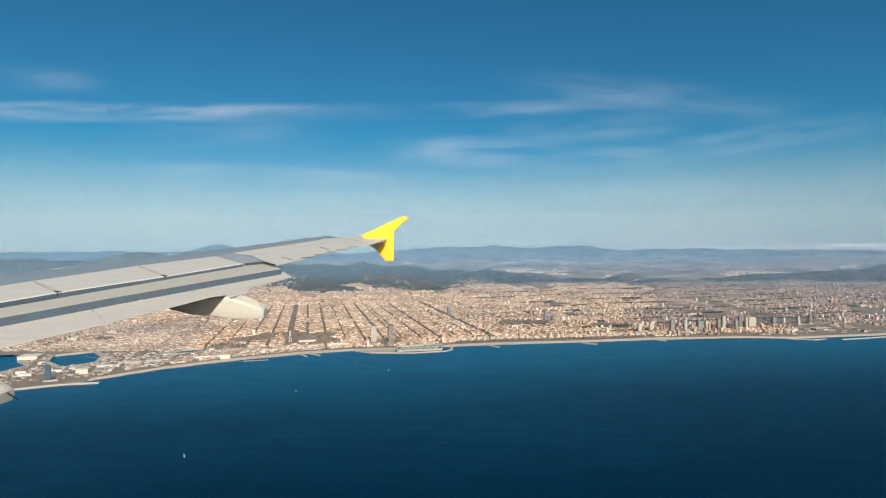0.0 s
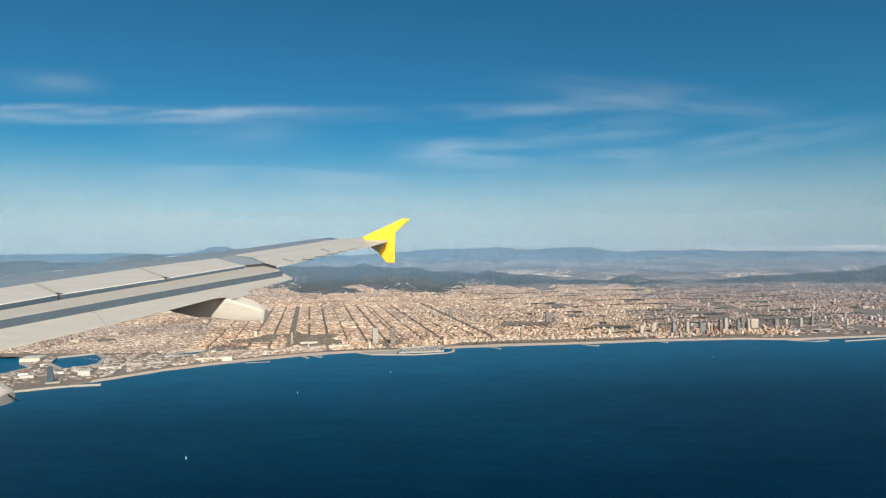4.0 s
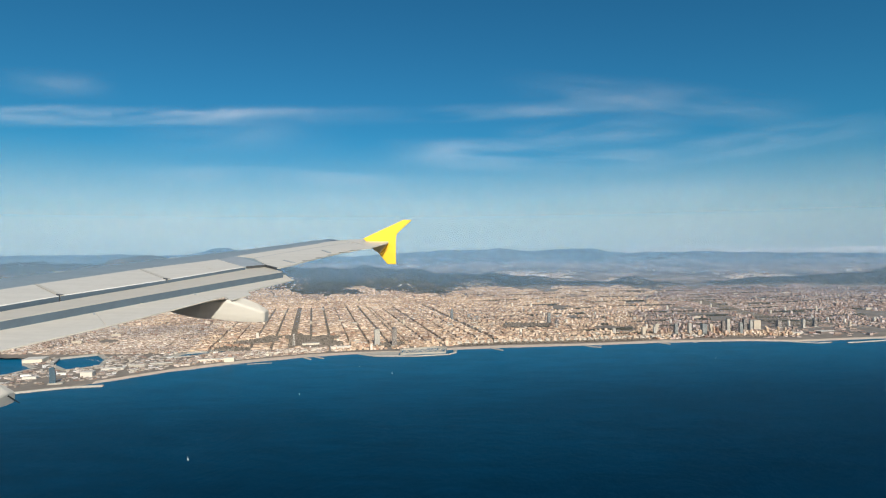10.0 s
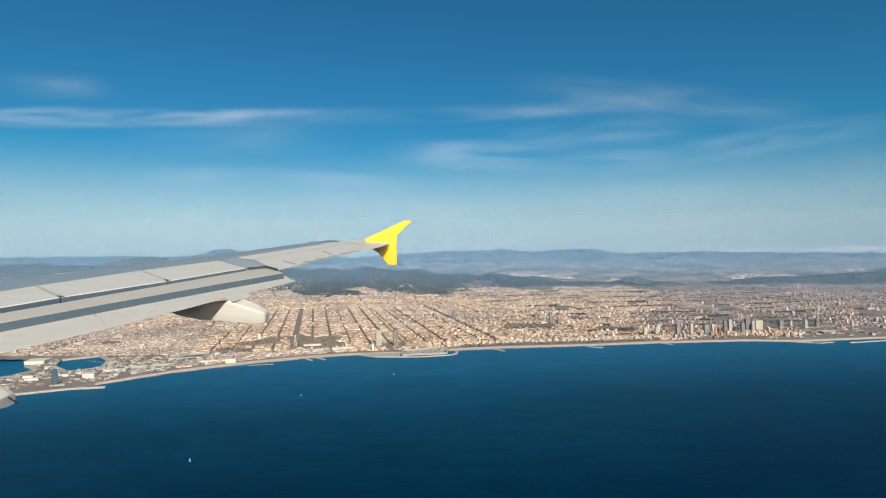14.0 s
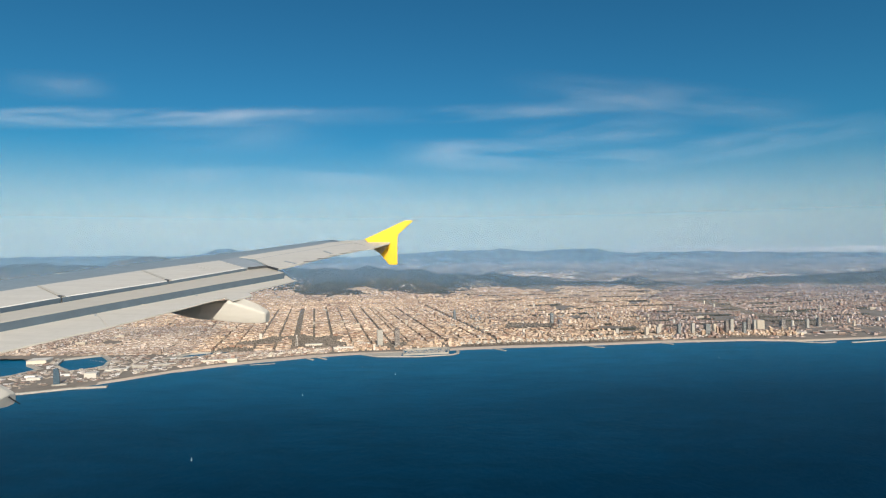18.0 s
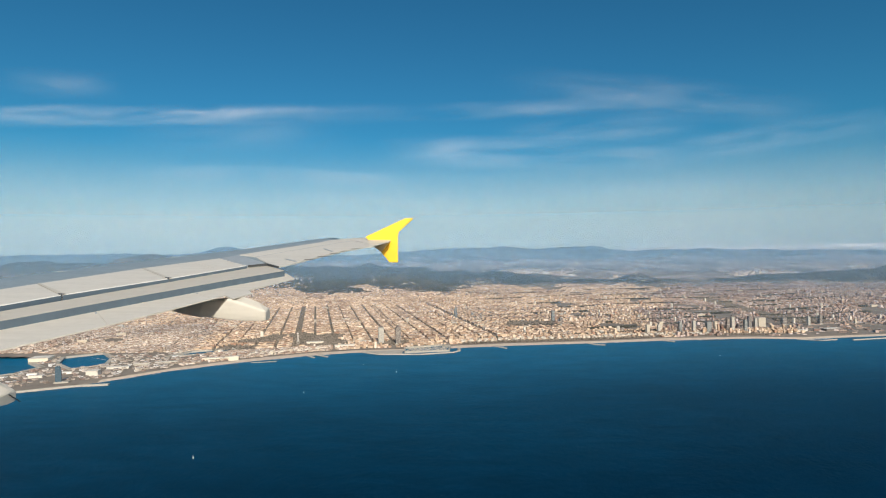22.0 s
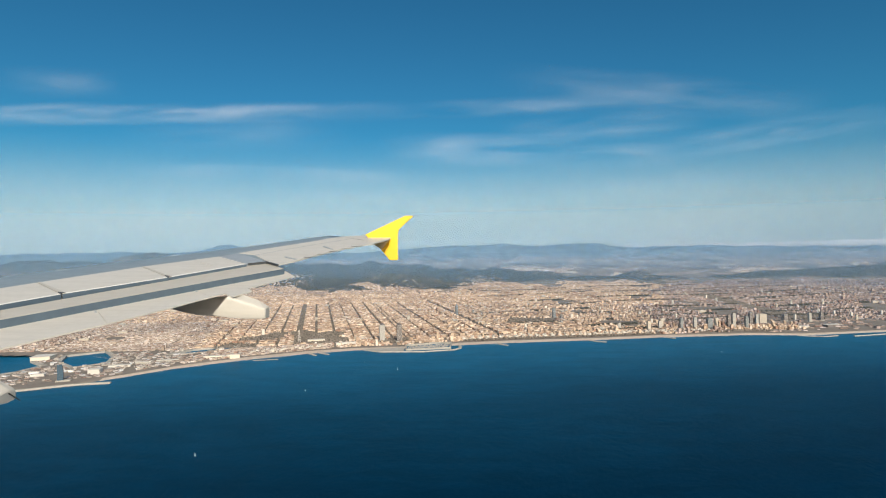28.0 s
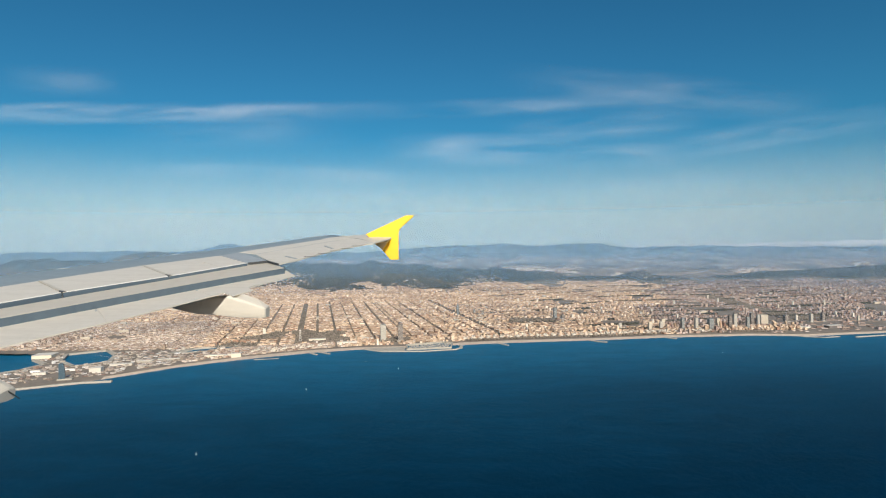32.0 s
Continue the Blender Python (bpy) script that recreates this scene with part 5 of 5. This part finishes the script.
mole("groyne", [(186, 503), (192, 494)], 2.2, 0.6, "short rock groyne off the beach")
mole("groyne", [(300, 500), (316, 492), (330, 496)], 2.2, 0.6, "bent rock groyne by the paved shore")
mole("groyne", [(342, 492), (372, 500), (410, 512)], 2.2, 0.8, "long pale rock groyne off the shore")
mole("groyne", [(-140, 420), (-124, 424)], 1.6, 0.3, "low sunken rock reef off the beach")
mole("marina_breakwater", [(-66, 459), (-52, 448), (-20, 446), (5, 453), (10, 460), (10, 475)], 1.8, 0.8, "pale rock breakwater round the marina")
apron = part("marina_apron", prism([(-64, 461), (-52, 449.5), (-34, 448.5), (-34.5, 470), (-50, 466)], -0.4, 0.7, 0.1), CONCRETE, None)
tagged(apron, "paved brown-grey ground beside the marina", "quay", kind="structure")


def pontoon(x, y, long, turn):
    ob = thing("pontoon", x, y, 0.15, turn)
    tagged(ob, "narrow pale pontoon in the marina", "pontoon", "marina pontoons")
    part("deck", box(0.6, long, 0.3, -0.2), CONCRETE, ob)


def yacht(x, y, s, turn, sail=False, name="moored_yacht", label="small white yacht moored in the marina", group="moored yachts", paint=None):
    ob = thing(name, x, y, 0.0, turn)
    ob.scale = (s, s, s)
    tagged(ob, label, "boat", group)
    bm = bmesh.new()
    rings = []
    for t, w, k in ((-1, 0.30, 0.5), (-0.5, 0.40, 0.48), (0.1, 0.40, 0.5), (0.6, 0.26, 0.55), (1.0, 0.02, 0.62)):
        rings.append([bm.verts.new((px, t * 1.3, pz)) for px, pz in ((-w, k), (-w * 0.6, -0.12), (w * 0.6, -0.12), (w, k))])
    for a, b in zip(rings, rings[1:]):
        for i in range(4):
            bm.faces.new((a[i], a[(i + 1) % 4], b[(i + 1) % 4], b[i]))
    bm.faces.new(rings[0])
    bm.faces.new(rings[-1])
    part("hull", bm, paint or HULL, ob)
    part("cabin", box(0.42, 0.9, 0.28, 0.45, 0.05, 0, -0.1), PALE, ob)
    bm = bmesh.new()
    bmesh.ops.create_cone(bm, cap_ends=True, segments=6, radius1=0.04, radius2=0.025, depth=3.2)
    bmesh.ops.translate(bm, vec=(0, 0.15, 2.0), verts=bm.verts)
    mast = part("mast", bm, paint or HULL, ob)
    if sail:
        for nm, tri in (("mainsail", ((0.03, 0.1, 0.85), (0.22, -1.2, 0.85), (0.03, 0.12, 3.5))), ("jib", ((0.0, 1.25, 0.65), (0.2, 0.2, 0.75), (0.0, 0.22, 3.1)))):
            bm = bmesh.new()
            f = [bm.verts.new(p) for p in tri]
            g2 = [bm.verts.new((p[0] + 0.03, p[1], p[2])) for p in tri]
            bm.faces.new(f)
            bm.faces.new(g2[::-1])
            for i in range(3):
                bm.faces.new((f[i], f[(i + 1) % 3], g2[(i + 1) % 3], g2[i]))
            part(nm, bm, HULL, mast, "white sail")
    return ob


first = yacht(-31, 457, 0.46, 10, paint=GEL)
k = 0
for row, px in enumerate(np.linspace(-30, -1, 9)):
    south = 456 + row * 0.75
    pontoon(px, south + 11.5, 22, -TURN)
    for j in range(11):
        for side in (-1, 1):
            k += 1
            if (k * 0.618) % 1 < 0.86:
                y = south + 1.2 + j * 2.0 + 0.3 * math.sin(k * 1.7)
                x = px + side * 1.1 + (y - south - 11.5) * 0.22 + 0.3 * math.sin(k * 2.3)
                copy_thing(first, pose(x, y, 0, 0, 0, 80 * side + 12 * math.sin(k)))
for k in range(52):
    x, y = -262 + 26 * ((k * 0.618) % 1), 392 - 17 * ((k * 0.381) % 1) + 5 * math.sin(k)
    if k < 20:
        x, y = -300 + 16 * ((k * 0.618) % 1), 373 + 12 * ((k * 0.381) % 1)
    elif k < 27:
        x, y = -205 + 34 * ((k * 0.618) % 1), 452 + 30 * ((k * 0.618) % 1) + 6 * math.sin(k)
    elif k < 36:
        x, y = -272 + 20 * ((k * 0.618) % 1), 436 + 12 * ((k * 0.381) % 1)
    if any(bool(inside(np.array(x), np.array(y), b)) for b in BASINS):
        copy_thing(first, pose(x, y, 0, 0, 0, 40 * math.sin(k * 1.3)))
yacht(-32.9, 381, 0.42, 25, True, "sailboat", "small white sailboat out on the open sea", "sailboats at sea")
yacht(-79.9, 326, 0.36, 35, True, "sailboat", "small white sailboat out on the open sea", "sailboats at sea")
yacht(-97.2, 223, 0.42, 40, True, "sailboat", "small white sailboat out on the open sea", "sailboats at sea")
yacht(200, 428, 0.30, 60, False, "motorboat", "tiny white motorboat out on the sea", "sailboats at sea")
yacht(-58, 408, 0.40, 10, False, "motorboat", "tiny white motorboat leaving the marina", "sailboats at sea")


def quay(pts, label="pale concrete quay wall of the harbour", deep=4.0):
    for (x0, y0), (x1, y1) in zip(pts, pts[1:]):
        ln = math.hypot(x1 - x0, y1 - y0)
        ob = thing("quay", (x0 + x1) / 2, (y0 + y1) / 2, 0, math.degrees(math.atan2(y1 - y0, x1 - x0)))
        tagged(ob, label, "quay", "harbour quays", "structure")
        part("wall", box(ln + deep * 0.6, deep, 2.2, -0.8, 0.06), CONCRETE, ob)


for b in BASINS:
    quay(b[1:6] if len(b) > 6 else b + b[:1], deep=1.2 if b is BASINS[3] else 3.2)


# ---- works at the river mouth and the ferry harbour ----
def power_station(x, y):
    ob = thing("power_station", x, y, ground_at(x, y), TURN)
    tagged(ob, "old power station with three tall concrete chimneys", "power station")
    part("boiler_house", box(20, 6, 6.0, -0.6, 0.1), CONCRETE, ob)
    for k in (-1, 0, 1):
        bm = bmesh.new()
        bmesh.ops.create_cone(bm, cap_ends=True, segments=16, radius1=0.95, radius2=0.6, depth=20)
        bmesh.ops.translate(bm, vec=(k * 5.0, 1.0, 10), verts=bm.verts)
        part("chimney", bm, PALE, ob)


power_station(496, 616)


def ferry(x, y, turn):
    ob = thing("ferry", x, y, 0.0, turn)
    tagged(ob, "white car ferry moored at the quay", "ship")
    part("hull", prism([(-9, -1.3), (7, -1.3), (9.5, 0), (7, 1.3), (-9, 1.3)], -0.4, 1.2, 0.08), GLASS_BLUE, ob)
    part("deck_house", prism([(-8.5, -1.2), (6, -1.2), (7.4, 0), (6, 1.2), (-8.5, 1.2)], 1.2, 2.4, 0.08), HULL, ob)
    part("bridge", box(3.0, 2.2, 0.8, 2.4, 0.06, 3.5), HULL, ob)
    part("funnel", box(1.4, 1.0, 1.5, 2.4, 0.1, -5), HULL, ob)


ferry(-361, 388, 12)
